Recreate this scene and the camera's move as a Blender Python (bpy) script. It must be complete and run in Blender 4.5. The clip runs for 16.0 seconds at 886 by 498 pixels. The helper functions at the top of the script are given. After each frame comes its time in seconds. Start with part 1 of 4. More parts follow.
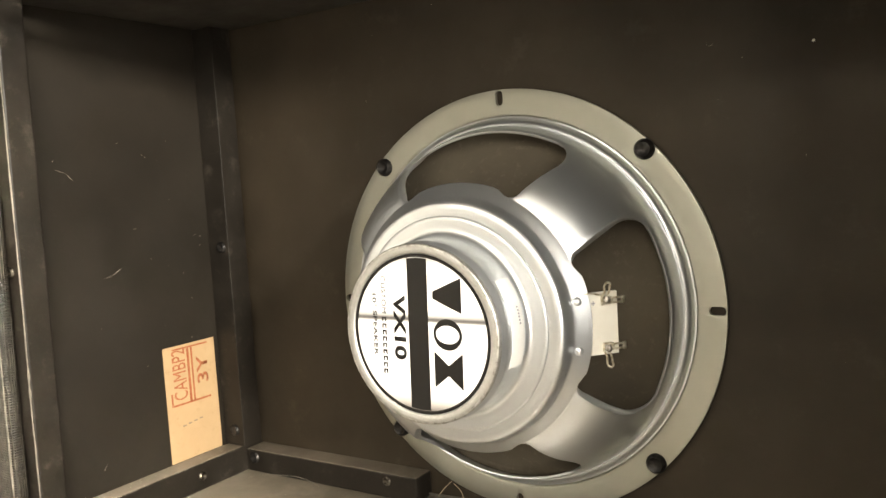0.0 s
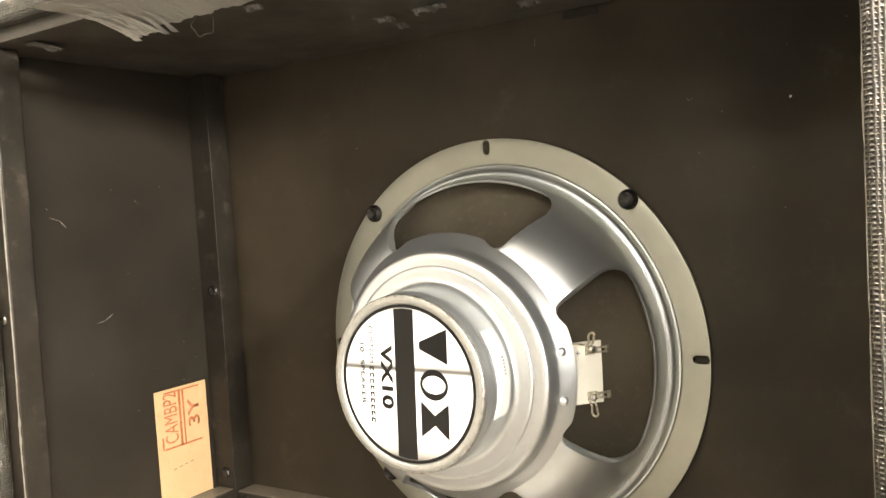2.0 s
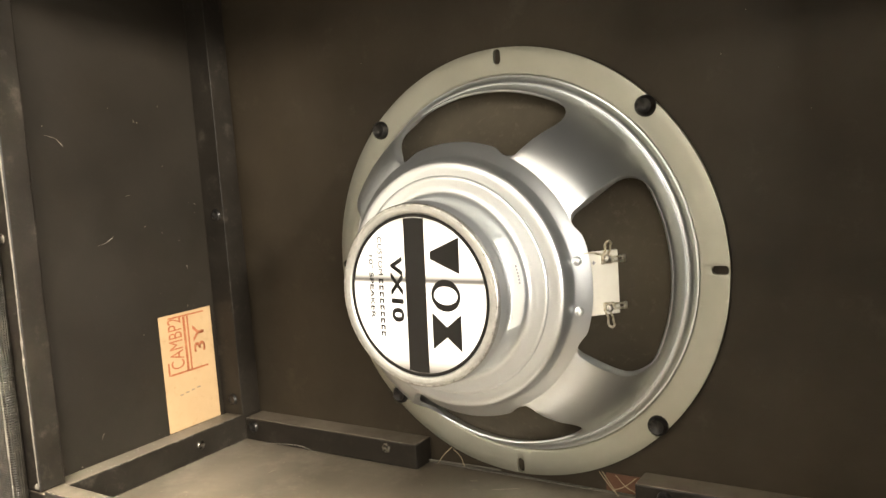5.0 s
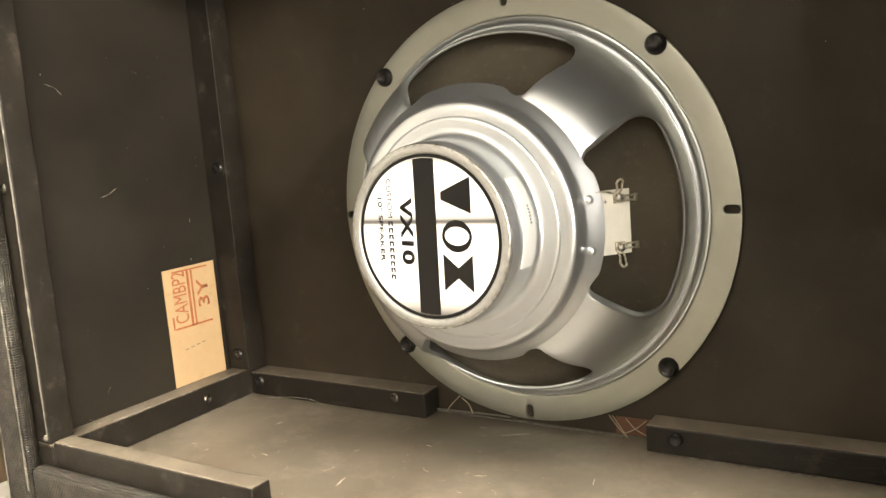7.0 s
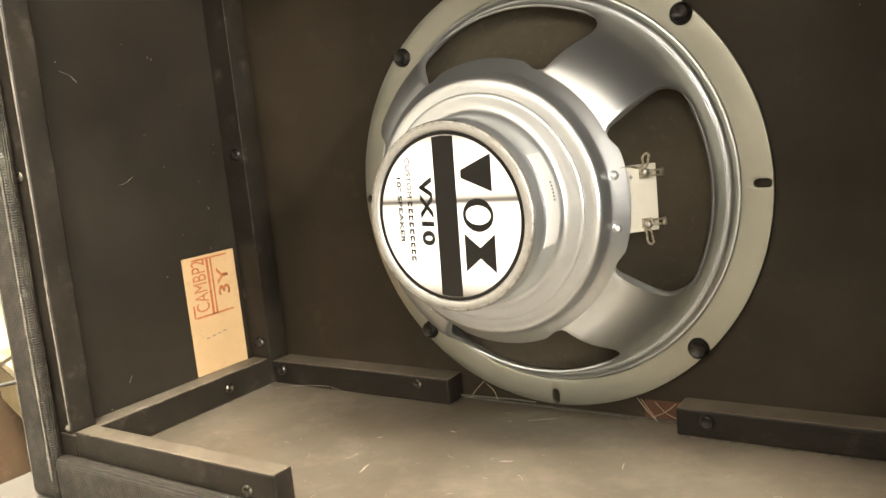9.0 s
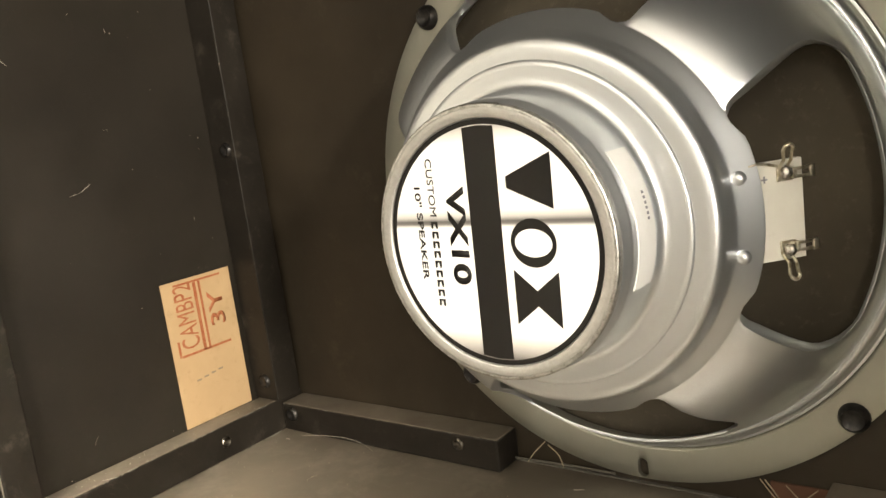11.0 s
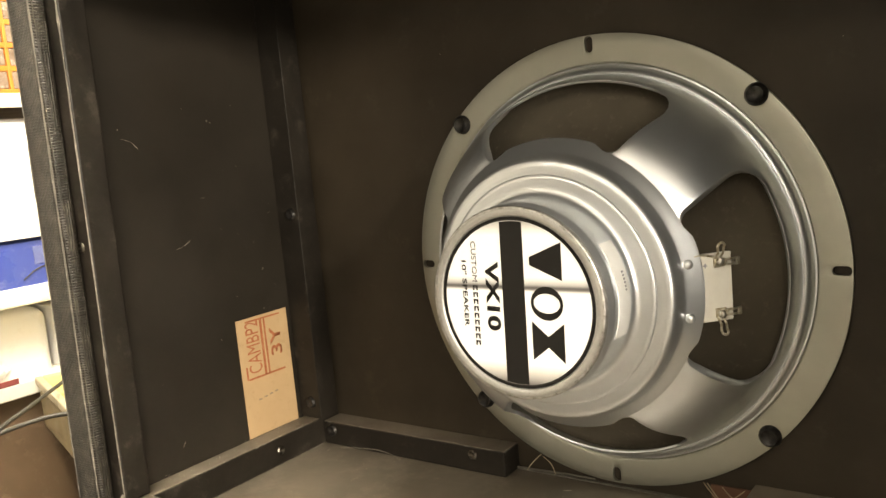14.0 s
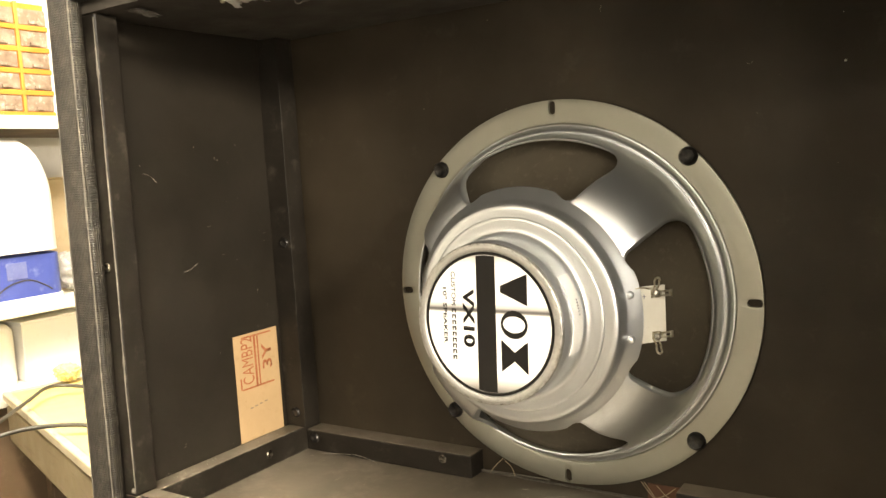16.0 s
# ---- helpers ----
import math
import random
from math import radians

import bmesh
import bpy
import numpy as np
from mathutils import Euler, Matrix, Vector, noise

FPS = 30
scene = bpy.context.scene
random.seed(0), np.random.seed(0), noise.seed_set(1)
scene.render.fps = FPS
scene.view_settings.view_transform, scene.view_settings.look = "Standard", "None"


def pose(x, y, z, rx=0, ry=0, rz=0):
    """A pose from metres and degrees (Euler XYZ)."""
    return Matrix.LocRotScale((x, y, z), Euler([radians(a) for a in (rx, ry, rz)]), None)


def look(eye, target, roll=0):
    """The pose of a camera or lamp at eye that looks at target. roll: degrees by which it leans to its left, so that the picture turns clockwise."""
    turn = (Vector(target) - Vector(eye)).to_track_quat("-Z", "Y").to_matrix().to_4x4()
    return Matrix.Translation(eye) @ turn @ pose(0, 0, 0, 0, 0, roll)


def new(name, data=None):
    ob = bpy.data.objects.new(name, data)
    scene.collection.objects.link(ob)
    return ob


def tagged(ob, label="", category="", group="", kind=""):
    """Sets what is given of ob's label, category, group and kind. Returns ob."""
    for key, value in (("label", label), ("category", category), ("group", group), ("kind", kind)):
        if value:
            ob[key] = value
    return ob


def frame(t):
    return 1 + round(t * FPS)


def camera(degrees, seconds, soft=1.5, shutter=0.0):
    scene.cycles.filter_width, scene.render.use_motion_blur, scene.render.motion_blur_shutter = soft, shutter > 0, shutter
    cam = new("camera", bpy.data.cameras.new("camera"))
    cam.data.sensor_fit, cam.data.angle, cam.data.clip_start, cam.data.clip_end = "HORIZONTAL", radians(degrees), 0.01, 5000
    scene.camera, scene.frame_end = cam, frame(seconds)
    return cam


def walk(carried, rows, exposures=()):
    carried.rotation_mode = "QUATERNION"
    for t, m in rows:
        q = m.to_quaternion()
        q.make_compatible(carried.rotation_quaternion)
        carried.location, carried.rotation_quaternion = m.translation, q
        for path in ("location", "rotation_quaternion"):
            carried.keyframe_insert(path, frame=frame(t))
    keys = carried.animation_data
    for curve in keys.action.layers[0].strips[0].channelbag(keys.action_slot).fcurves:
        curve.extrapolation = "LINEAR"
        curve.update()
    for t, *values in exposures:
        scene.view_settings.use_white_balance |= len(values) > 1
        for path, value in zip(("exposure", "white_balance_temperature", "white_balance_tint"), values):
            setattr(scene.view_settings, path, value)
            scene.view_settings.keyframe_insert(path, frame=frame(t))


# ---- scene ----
cam = camera(57.0, 16.0)
PATH = [
    (0, (0.23209, -0.43073, 0.21763), (-0.31003, 0.40506, 0.13070), -3.45),
    (0.5, (0.23279, -0.43265, 0.21871), (-0.31140, 0.40314, 0.14571), -3.40),
    (1, (0.23574, -0.43384, 0.22342), (-0.30964, 0.40203, 0.16104), -3.42),
    (1.5, (0.23881, -0.43262, 0.22632), (-0.30561, 0.40458, 0.17436), -3.42),
    (2, (0.24082, -0.43163, 0.23033), (-0.29928, 0.40814, 0.17480), -3.50),
    (2.5, (0.23871, -0.43130, 0.22538), (-0.30156, 0.40833, 0.16946), -3.32),
    (3, (0.23836, -0.43153, 0.22492), (-0.30130, 0.40767, 0.15764), -3.33),
    (3.5, (0.23318, -0.42956, 0.21844), (-0.30777, 0.40829, 0.14516), -3.51),
    (4, (0.23082, -0.42905, 0.21552), (-0.31132, 0.40691, 0.13039), -3.53),
    (4.5, (0.23006, -0.42511, 0.21259), (-0.31294, 0.40864, 0.11250), -3.77),
    (6.8, (0.22036, -0.42421, 0.19098), (-0.31241, 0.40983, 0.04770), -4.34),
    (7, (0.21951, -0.42845, 0.19202), (-0.31462, 0.40430, 0.04626), -4.55),
    (7.5, (0.22274, -0.42818, 0.19124), (-0.31453, 0.40204, 0.04268), -4.77),
    (8, (0.22156, -0.42641, 0.19055), (-0.31475, 0.40365, 0.03766), -4.90),
    (8.2, (0.22217, -0.42547, 0.18640), (-0.31527, 0.40435, 0.03618), -4.86),
    (10.3, (0.19192, -0.36487, 0.18239), (-0.40838, 0.41801, 0.01886), -6.79),
    (10.5, (0.18687, -0.34658, 0.17894), (-0.41407, 0.43490, 0.01113), -6.55),
    (11, (0.15048, -0.31318, 0.18740), (-0.46139, 0.45801, 0.01169), -7.64),
    (11.5, (0.14678, -0.30956, 0.17681), (-0.46612, 0.45804, -0.01063), -7.23),
    (12, (0.14838, -0.31352, 0.17917), (-0.45844, 0.45939, -0.00626), -7.10),
    (12.5, (0.15143, -0.32142, 0.17964), (-0.45216, 0.45744, 0.00916), -6.44),
    (13, (0.15804, -0.32783, 0.18991), (-0.45394, 0.44749, 0.03383), -6.24),
    (13.5, (0.17137, -0.37134, 0.20433), (-0.42626, 0.41744, 0.06055), -5.34),
    (14, (0.19664, -0.41779, 0.21805), (-0.39237, 0.37963, 0.08699), -5.31),
    (14.5, (0.21194, -0.44540, 0.22243), (-0.36093, 0.36428, 0.09501), -5.13),
    (15, (0.22633, -0.46611, 0.22730), (-0.31724, 0.36540, 0.11276), -4.39),
    (15.5, (0.22844, -0.47380, 0.23067), (-0.30442, 0.36485, 0.11786), -3.66),
    (16, (0.22616, -0.48685, 0.22946), (-0.31712, 0.34654, 0.12795), -3.44),
]
# the clip's camera opens up for the dark corner and closes down for the bright metal
STOPS = [(0, 0.62, 6500, 10), (2, 0.82, 6500, 10), (4.5, 0.69, 6550, 10), (7, 0.53, 6600, 10), (8, 0.51, 6650, 10), (10.5, 0.39, 6750, 10), (11.5, -0.04, 6650, 10), (12.5, -0.09, 6700, 10), (13.5, -0.06, 6800, 10), (14.5, 0.03, 7100, 10), (15, 0.14, 7100, 10), (16, 0.34, 7100, 10)]
walk(cam, [(t, look(eye, target, roll)) for t, eye, target, roll in PATH], STOPS)


# ---- world and lights ----
world = bpy.data.worlds.new("world")
scene.world = world
world.use_nodes = True
bgn = world.node_tree.nodes["Background"]
bgn.inputs[0].default_value = (1.0, 0.9, 0.75, 1)
bgn.inputs[1].default_value = 0.02


def area_lamp(name, eye, target, sx, sy, watts, colour):
    data = bpy.data.lights.new(name, "AREA")
    data.shape, data.size, data.size_y, data.energy, data.color = "RECTANGLE", sx, sy, watts, colour
    ob = new(name, data)
    ob.matrix_world = look(eye, target)
    return ob


WARM = (1.0, 0.925, 0.80)
SIDE_AT, KEY_AT, SHELF_AT = (1.15, -0.64, 0.47), (0.62, -1.25, 0.62), (-0.70, 0.05, 0.80)
SIDE_TO, KEY_TO = (-0.20, -0.08, 0.18), (-0.05, 0.0, 0.14)
TUBE_AT, TUBE_LONG, OVER_AT = Vector((-0.30, -1.95, 1.16)), 1.40, Vector((0.05, -0.62, 1.40))
area_lamp("side_lamp_light", SIDE_AT, SIDE_TO, 0.20, 0.09, 27.0, WARM)
area_lamp("key_lamp_light", KEY_AT, KEY_TO, 0.14, 0.12, 2.2, WARM)
# broad soft fill added from the east wall, with no known source
east_fill_light = area_lamp("east_fill_light", (1.885, -1.95, 0.50), (0.0, -1.95, 0.50), 0.86, 0.90, 46.0, (1.0, 0.94, 0.845))
area_lamp("tube_lamp_light", TUBE_AT - Vector((0, 0, 0.03)), (-0.10, 0.0, 0.15), TUBE_LONG, 0.14, 5.5, WARM)
area_lamp("ceiling_lamp_light", OVER_AT - Vector((0, 0, 0.03)), OVER_AT - Vector((0, 0, 1)), 0.60, 0.14, 26.0, WARM)
# strong upward fill, added to brighten the ceiling and its bounce
area_lamp("ceiling_fill_light", OVER_AT + Vector((0, 0, 0.03)), OVER_AT + Vector((0, 0, 1)), 0.60, 0.14, 190.0, WARM)
# fill added out of view to brighten the shelves and table
area_lamp("shelf_fill_light", SHELF_AT, (-1.3, 0.4, 0.0), 0.6, 0.15, 20.0, WARM)


# ---- materials ----
def material(name, base, rough=0.5, metal=0.0, spec=0.5):
    m = bpy.data.materials.new(name)
    m.use_nodes = True
    b = m.node_tree.nodes["Principled BSDF"]
    b.inputs["Base Color"].default_value = (*base, 1)
    b.inputs["Roughness"].default_value = rough
    b.inputs["Metallic"].default_value = metal
    b.inputs["Specular IOR Level"].default_value = spec
    return m


def node(m, kind, **sets):
    n = m.node_tree.nodes.new(kind)
    for k, v in sets.items():
        n.inputs[k.replace("_", " ")].default_value = v
    return n


def link(m, a, b):
    m.node_tree.links.new(a, b)


def coords(m, scale=(1, 1, 1)):
    c = m.node_tree.nodes.new("ShaderNodeTexCoord")
    g = m.node_tree.nodes.new("ShaderNodeMapping")
    g.inputs["Scale"].default_value = scale
    link(m, c.outputs["Object"], g.inputs["Vector"])
    return g.outputs["Vector"]


def ramp(m, fac, stops):
    r = m.node_tree.nodes.new("ShaderNodeValToRGB")
    while len(r.color_ramp.elements) < len(stops):
        r.color_ramp.elements.new(0.5)
    for e, (p, c) in zip(r.color_ramp.elements, stops):
        e.position, e.color = p, (*c, 1) if len(c) == 3 else c
    link(m, fac, r.inputs["Fac"])
    return r.outputs["Color"]


def noisy(m, scale, detail=6.0, rough=0.6, stretch=(1, 1, 1), distortion=0.0):
    n = node(m, "ShaderNodeTexNoise", Scale=scale, Detail=detail, Roughness=rough, Distortion=distortion)
    link(m, coords(m, stretch), n.inputs["Vector"])
    return n.outputs["Fac"]


def mixed(m, fac, a, b, mode="MIX"):
    x = m.node_tree.nodes.new("ShaderNodeMix")
    x.data_type, x.blend_type = "RGBA", mode
    for sock, v in ((x.inputs[0], fac), (x.inputs[6], a), (x.inputs[7], b)):
        if isinstance(v, (int, float)):
            sock.default_value = v
        elif isinstance(v, tuple):
            sock.default_value = (*v, 1)
        else:
            link(m, v, sock)
    return x.outputs[2]


def bsdf(m):
    return m.node_tree.nodes["Principled BSDF"]


def bumped(m, height, strength=0.2, distance=0.001):
    b = node(m, "ShaderNodeBump", Strength=strength, Distance=distance)
    link(m, height, b.inputs["Height"])
    link(m, b.outputs["Normal"], bsdf(m).inputs["Normal"])


def worn(name, low, high, dust, rough=(0.4, 0.65), scale=9.0, dust_scale=30.0, dust_at=(0.55, 0.75), scratch=0.0, grain=(1, 1, 1), bump=0.15, dust_toplight=None, spec=0.5, fine=8):
    """Paint with cloudy tone, dusty specks and fine scratches."""
    m = material(name, low, spec=spec)
    cloud = noisy(m, scale, 5, 0.6)
    base = ramp(m, cloud, [(0.3, low), (0.7, high)])
    specks = ramp(m, noisy(m, dust_scale, fine, 0.72 if fine > 4 else 0.5, grain), [(dust_at[0], (0, 0, 0)), (dust_at[1], (1, 1, 1))])
    out = mixed(m, specks, base, dust)
    if scratch:
        v = node(m, "ShaderNodeTexNoise", Scale=60.0, Detail=2.0, Roughness=0.5, Distortion=1.2)
        link(m, coords(m, (0.25, 1.2, 1.2)), v.inputs["Vector"])
        line = ramp(m, v.outputs["Fac"], [(0.493, (0, 0, 0)), (0.5, (scratch,) * 3), (0.507, (0, 0, 0))])
        out = mixed(m, line, out, dust)
    link(m, out, bsdf(m).inputs["Base Color"])
    # upward faces paler: lying dust, with light from above put into the colour
    if dust_toplight:
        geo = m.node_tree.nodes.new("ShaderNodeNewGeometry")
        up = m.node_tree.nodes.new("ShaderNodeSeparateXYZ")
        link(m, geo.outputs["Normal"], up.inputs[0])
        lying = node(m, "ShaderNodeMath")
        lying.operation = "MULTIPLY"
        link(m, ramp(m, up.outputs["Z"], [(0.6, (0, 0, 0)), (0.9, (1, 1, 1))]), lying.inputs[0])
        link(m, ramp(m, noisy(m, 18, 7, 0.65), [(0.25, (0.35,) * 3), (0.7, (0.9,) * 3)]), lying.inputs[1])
        out = mixed(m, lying.outputs[0], out, dust_toplight)
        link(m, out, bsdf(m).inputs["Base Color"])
    r = ramp(m, noisy(m, scale * 2.3, 6, 0.6), [(0.3, (rough[0],) * 3), (0.7, (rough[1],) * 3)])
    link(m, r, bsdf(m).inputs["Roughness"])
    if bump:
        bumped(m, noisy(m, 260, 4, 0.6, grain), bump, 0.0006)
    return m


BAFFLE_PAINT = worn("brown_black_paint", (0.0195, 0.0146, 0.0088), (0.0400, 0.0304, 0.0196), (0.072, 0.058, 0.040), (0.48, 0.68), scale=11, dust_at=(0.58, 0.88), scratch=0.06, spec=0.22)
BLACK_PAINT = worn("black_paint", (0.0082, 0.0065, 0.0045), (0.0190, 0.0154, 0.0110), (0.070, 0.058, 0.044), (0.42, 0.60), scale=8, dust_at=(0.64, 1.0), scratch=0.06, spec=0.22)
# top panel's grey, raised to stand in for missing bounced light
LIFTED_GREY = worn("lightened_top_paint", (0.040, 0.034, 0.027), (0.070, 0.061, 0.050), (0.11, 0.10, 0.085), (0.45, 0.65), scale=14, dust_at=(0.60, 0.9), scratch=0.08, spec=0.3)
BATTEN_PAINT = worn("batten_paint", (0.0072, 0.0058, 0.0043), (0.0180, 0.0148, 0.0112), (0.07, 0.058, 0.044), (0.36, 0.58), scale=26, dust_scale=60, dust_at=(0.56, 0.86), scratch=0.16, dust_toplight=(0.155, 0.130, 0.098), spec=0.22)
FLOOR_PAINT = worn("dusty_floor_paint", (0.074, 0.061, 0.044), (0.148, 0.126, 0.096), (0.23, 0.200, 0.158), (0.30, 0.44), scale=11, dust_scale=30, dust_at=(0.5, 0.95), scratch=0.10, bump=0.05, fine=5)
BARE_WOOD = worn("bare_plywood", (0.055, 0.022, 0.011), (0.11, 0.046, 0.022), (0.16, 0.09, 0.05), (0.6, 0.8), scale=20, grain=(0.15, 1, 3))
TORN_EDGE = worn("torn_veneer", (0.06, 0.052, 0.04), (0.15, 0.133, 0.107), (0.27, 0.245, 0.205), (0.7, 0.9))

FRAY = worn("frayed_cloth", (0.050, 0.044, 0.035), (0.12, 0.107, 0.087), (0.24, 0.215, 0.175), (0.7, 0.9), scale=60, dust_scale=300)

STEEL = material("zinc_plated_steel", (0.62, 0.60, 0.53), 0.3, 1.0)
c = ramp(STEEL, noisy(STEEL, 14, 4, 0.55), [(0.3, (0.70, 0.725, 0.74)), (0.7, (0.78, 0.805, 0.82))])
link(STEEL, c, bsdf(STEEL).inputs["Base Color"])
bsdf(STEEL).inputs["Metallic"].default_value = 0.92
link(STEEL, ramp(STEEL, noisy(STEEL, 12, 3, 0.5), [(0.3, (0.30,) * 3), (0.75, (0.37,) * 3)]), bsdf(STEEL).inputs["Roughness"])
# folded rim: brushed, nicked all round
CRIMP = material("nicked_zinc_rim", (0.6, 0.6, 0.57), 0.5, 1.0)
link(CRIMP, ramp(CRIMP, noisy(CRIMP, 420, 6, 0.75), [(0.30, (0.50, 0.495, 0.47)), (0.50, (0.57, 0.565, 0.54)), (0.72, (0.64, 0.635, 0.61))]), bsdf(CRIMP).inputs["Base Color"])
bumped(CRIMP, noisy(CRIMP, 520, 5, 0.7), 0.12, 0.0003)
NICKED = material("nicked_zinc_edge", (0.6, 0.6, 0.57), 0.32, 1.0)
link(NICKED, ramp(NICKED, noisy(NICKED, 300, 6, 0.75), [(0.36, (0.30, 0.29, 0.265)), (0.48, (0.55, 0.545, 0.52)), (0.62, (0.74, 0.735, 0.71))]), bsdf(NICKED).inputs["Base Color"])
bumped(NICKED, noisy(NICKED, 420, 5, 0.7), 0.5, 0.0005)
ZINC_DULL = material("dull_zinc_flange", (0.62, 0.6, 0.5), 0.48, 1.0)
link(ZINC_DULL, ramp(ZINC_DULL, noisy(ZINC_DULL, 16, 5, 0.6), [(0.3, (0.43, 0.425, 0.36)), (0.7, (0.50, 0.495, 0.425))]), bsdf(ZINC_DULL).inputs["Base Color"])
link(ZINC_DULL, ramp(ZINC_DULL, noisy(ZINC_DULL, 30, 6, 0.6), [(0.3, (0.42,) * 3), (0.75, (0.55,) * 3)]), bsdf(ZINC_DULL).inputs["Roughness"])
TIN = material("tinned_brass", (0.62, 0.57, 0.43), 0.38, 1.0)
link(TIN, ramp(TIN, noisy(TIN, 380, 4, 0.65), [(0.35, (0.34, 0.29, 0.19)), (0.65, (0.74, 0.70, 0.58))]), bsdf(TIN).inputs["Base Color"])
SOLDER = material("dull_solder", (0.45, 0.43, 0.38), 0.35, 1.0)
link(SOLDER, ramp(SOLDER, noisy(SOLDER, 500, 4, 0.65), [(0.4, (0.16, 0.14, 0.10)), (0.65, (0.62, 0.60, 0.55))]), bsdf(SOLDER).inputs["Base Color"])
WORN_SCREW = material("worn_steel_screw", (0.2, 0.18, 0.15), 0.34, 1.0)
link(WORN_SCREW, ramp(WORN_SCREW, noisy(WORN_SCREW, 420, 4, 0.65), [(0.40, (0.035, 0.030, 0.024)), (0.66, (0.34, 0.31, 0.26))]), bsdf(WORN_SCREW).inputs["Base Color"])
BLACK_SCREW = material("black_steel", (0.02, 0.019, 0.018), 0.32, 0.6)
link(BLACK_SCREW, ramp(BLACK_SCREW, noisy(BLACK_SCREW, 300, 4, 0.6), [(0.4, (0.015, 0.014, 0.013)), (0.7, (0.05, 0.045, 0.04))]), bsdf(BLACK_SCREW).inputs["Base Color"])
PAPER_CONE = worn("paper_cone", (0.066, 0.054, 0.038), (0.094, 0.079, 0.056), (0.125, 0.107, 0.079), (0.8, 0.95), scale=20, dust_scale=200, spec=0.2)
FIBRE = worn("white_fibre_board", (0.72, 0.69, 0.60), (0.8, 0.78, 0.70), (0.6, 0.55, 0.46), (0.5, 0.7), scale=60)
STICKER = worn("white_sticker", (0.86, 0.855, 0.83), (0.89, 0.885, 0.87), (0.80, 0.785, 0.74), (0.35, 0.5))
INK = material("black_ink", (0.009, 0.008, 0.007), 0.4, spec=0.2)
FAINT_INK = material("faint_pencil", (0.20, 0.155, 0.10), 0.7)
GREY_INK = material("grey_ink", (0.25, 0.25, 0.27), 0.5)
RED_INK = material("red_brown_crayon", (0.30, 0.08, 0.025), 0.7)
link(RED_INK, ramp(RED_INK, noisy(RED_INK, 260, 4, 0.7), [(0.3, (0.24, 0.055, 0.014)), (0.7, (0.34, 0.13, 0.055))]), bsdf(RED_INK).inputs["Base Color"])
TAN_PAPER = worn("tan_paper", (0.35, 0.235, 0.120), (0.41, 0.28, 0.148), (0.29, 0.19, 0.095), (0.6, 0.8), scale=25, dust_scale=120)

# silver label: white to dark ends; dark line part print, part reflection painted in
LABEL_FACE = material("silver_label_with_reflection", (0.8, 0.8, 0.8), 0.25)
sep = LABEL_FACE.node_tree.nodes.new("ShaderNodeSeparateXYZ")
tc = LABEL_FACE.node_tree.nodes.new("ShaderNodeTexCoord")
link(LABEL_FACE, tc.outputs["Object"], sep.inputs[0])
mr = node(LABEL_FACE, "ShaderNodeMapRange")
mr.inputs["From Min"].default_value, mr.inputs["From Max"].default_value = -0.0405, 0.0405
link(LABEL_FACE, sep.outputs["Z"], mr.inputs["Value"])
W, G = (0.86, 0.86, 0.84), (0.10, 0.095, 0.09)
link(LABEL_FACE, ramp(LABEL_FACE, mr.outputs["Result"], [(0.02, (0.12, 0.11, 0.1)), (0.09, (0.5, 0.48, 0.45)), (0.15, W), (0.572, W), (0.587, (0.16, 0.15, 0.14)), (0.599, G), (0.617, (0.45, 0.44, 0.42)), (0.655, W), (0.90, W), (0.97, (0.45, 0.43, 0.4))]), bsdf(LABEL_FACE).inputs["Base Color"])

TOLEX = material("black_vinyl_cloth", (0.02, 0.018, 0.016), 0.5, spec=0.35)
sepv = TOLEX.node_tree.nodes.new("ShaderNodeSeparateXYZ")
link(TOLEX, coords(TOLEX), sepv.inputs[0])


def ridges(axis, turns):
    """Threads across the cloth, counted along one axis, wandering and uneven."""
    wander = node(TOLEX, "ShaderNodeMath")
    wander.operation = "MULTIPLY"
    wander.inputs[1].default_value = 7.0
    link(TOLEX, noisy(TOLEX, 110, 4, 0.65), wander.inputs[0])
    a = node(TOLEX, "ShaderNodeMath")
    a.operation = "MULTIPLY_ADD"
    a.inputs[1].default_value = turns
    link(TOLEX, sepv.outputs[axis], a.inputs[0])
    link(TOLEX, wander.outputs[0], a.inputs[2])
    b = node(TOLEX, "ShaderNodeMath")
    b.operation = "SINE"
    link(TOLEX, a.outputs[0], b.inputs[0])
    return b.outputs[0]


def joined(a, b, how):
    m = node(TOLEX, "ShaderNodeMath")
    m.operation = how
    link(TOLEX, a, m.inputs[0])
    link(TOLEX, b, m.inputs[1])
    return m.outputs[0]


weave = joined(joined(ridges("X", 4200.0), ridges("Y", 4200.0), "ADD"), ridges("Z", 4200.0), "MAXIMUM")
bumped(TOLEX, weave, 0.7, 0.0004)
# thread tops patchily paler than the hollows
raised_thread = joined(ramp(TOLEX, weave, [(0.55, (0, 0, 0)), (0.95, (1, 1, 1))]), ramp(TOLEX, noisy(TOLEX, 150, 5, 0.7), [(0.42, (0, 0, 0)), (0.66, (1, 1, 1))]), "MULTIPLY")
cloth = ramp(TOLEX, noisy(TOLEX, 60, 6, 0.7), [(0.35, (0.0075, 0.0060, 0.0042)), (0.75, (0.020, 0.0162, 0.0115))])
link(TOLEX, mixed(TOLEX, raised_thread, cloth, (0.060, 0.050, 0.037)), bsdf(TOLEX).inputs["Base Color"])

FOIL = material("aluminium_foil", (0.74, 0.73, 0.70), 0.38, 1.0)
bumped(FOIL, noisy(FOIL, 90, 6, 0.65, (4, 0.4, 1)), 0.9, 0.003)
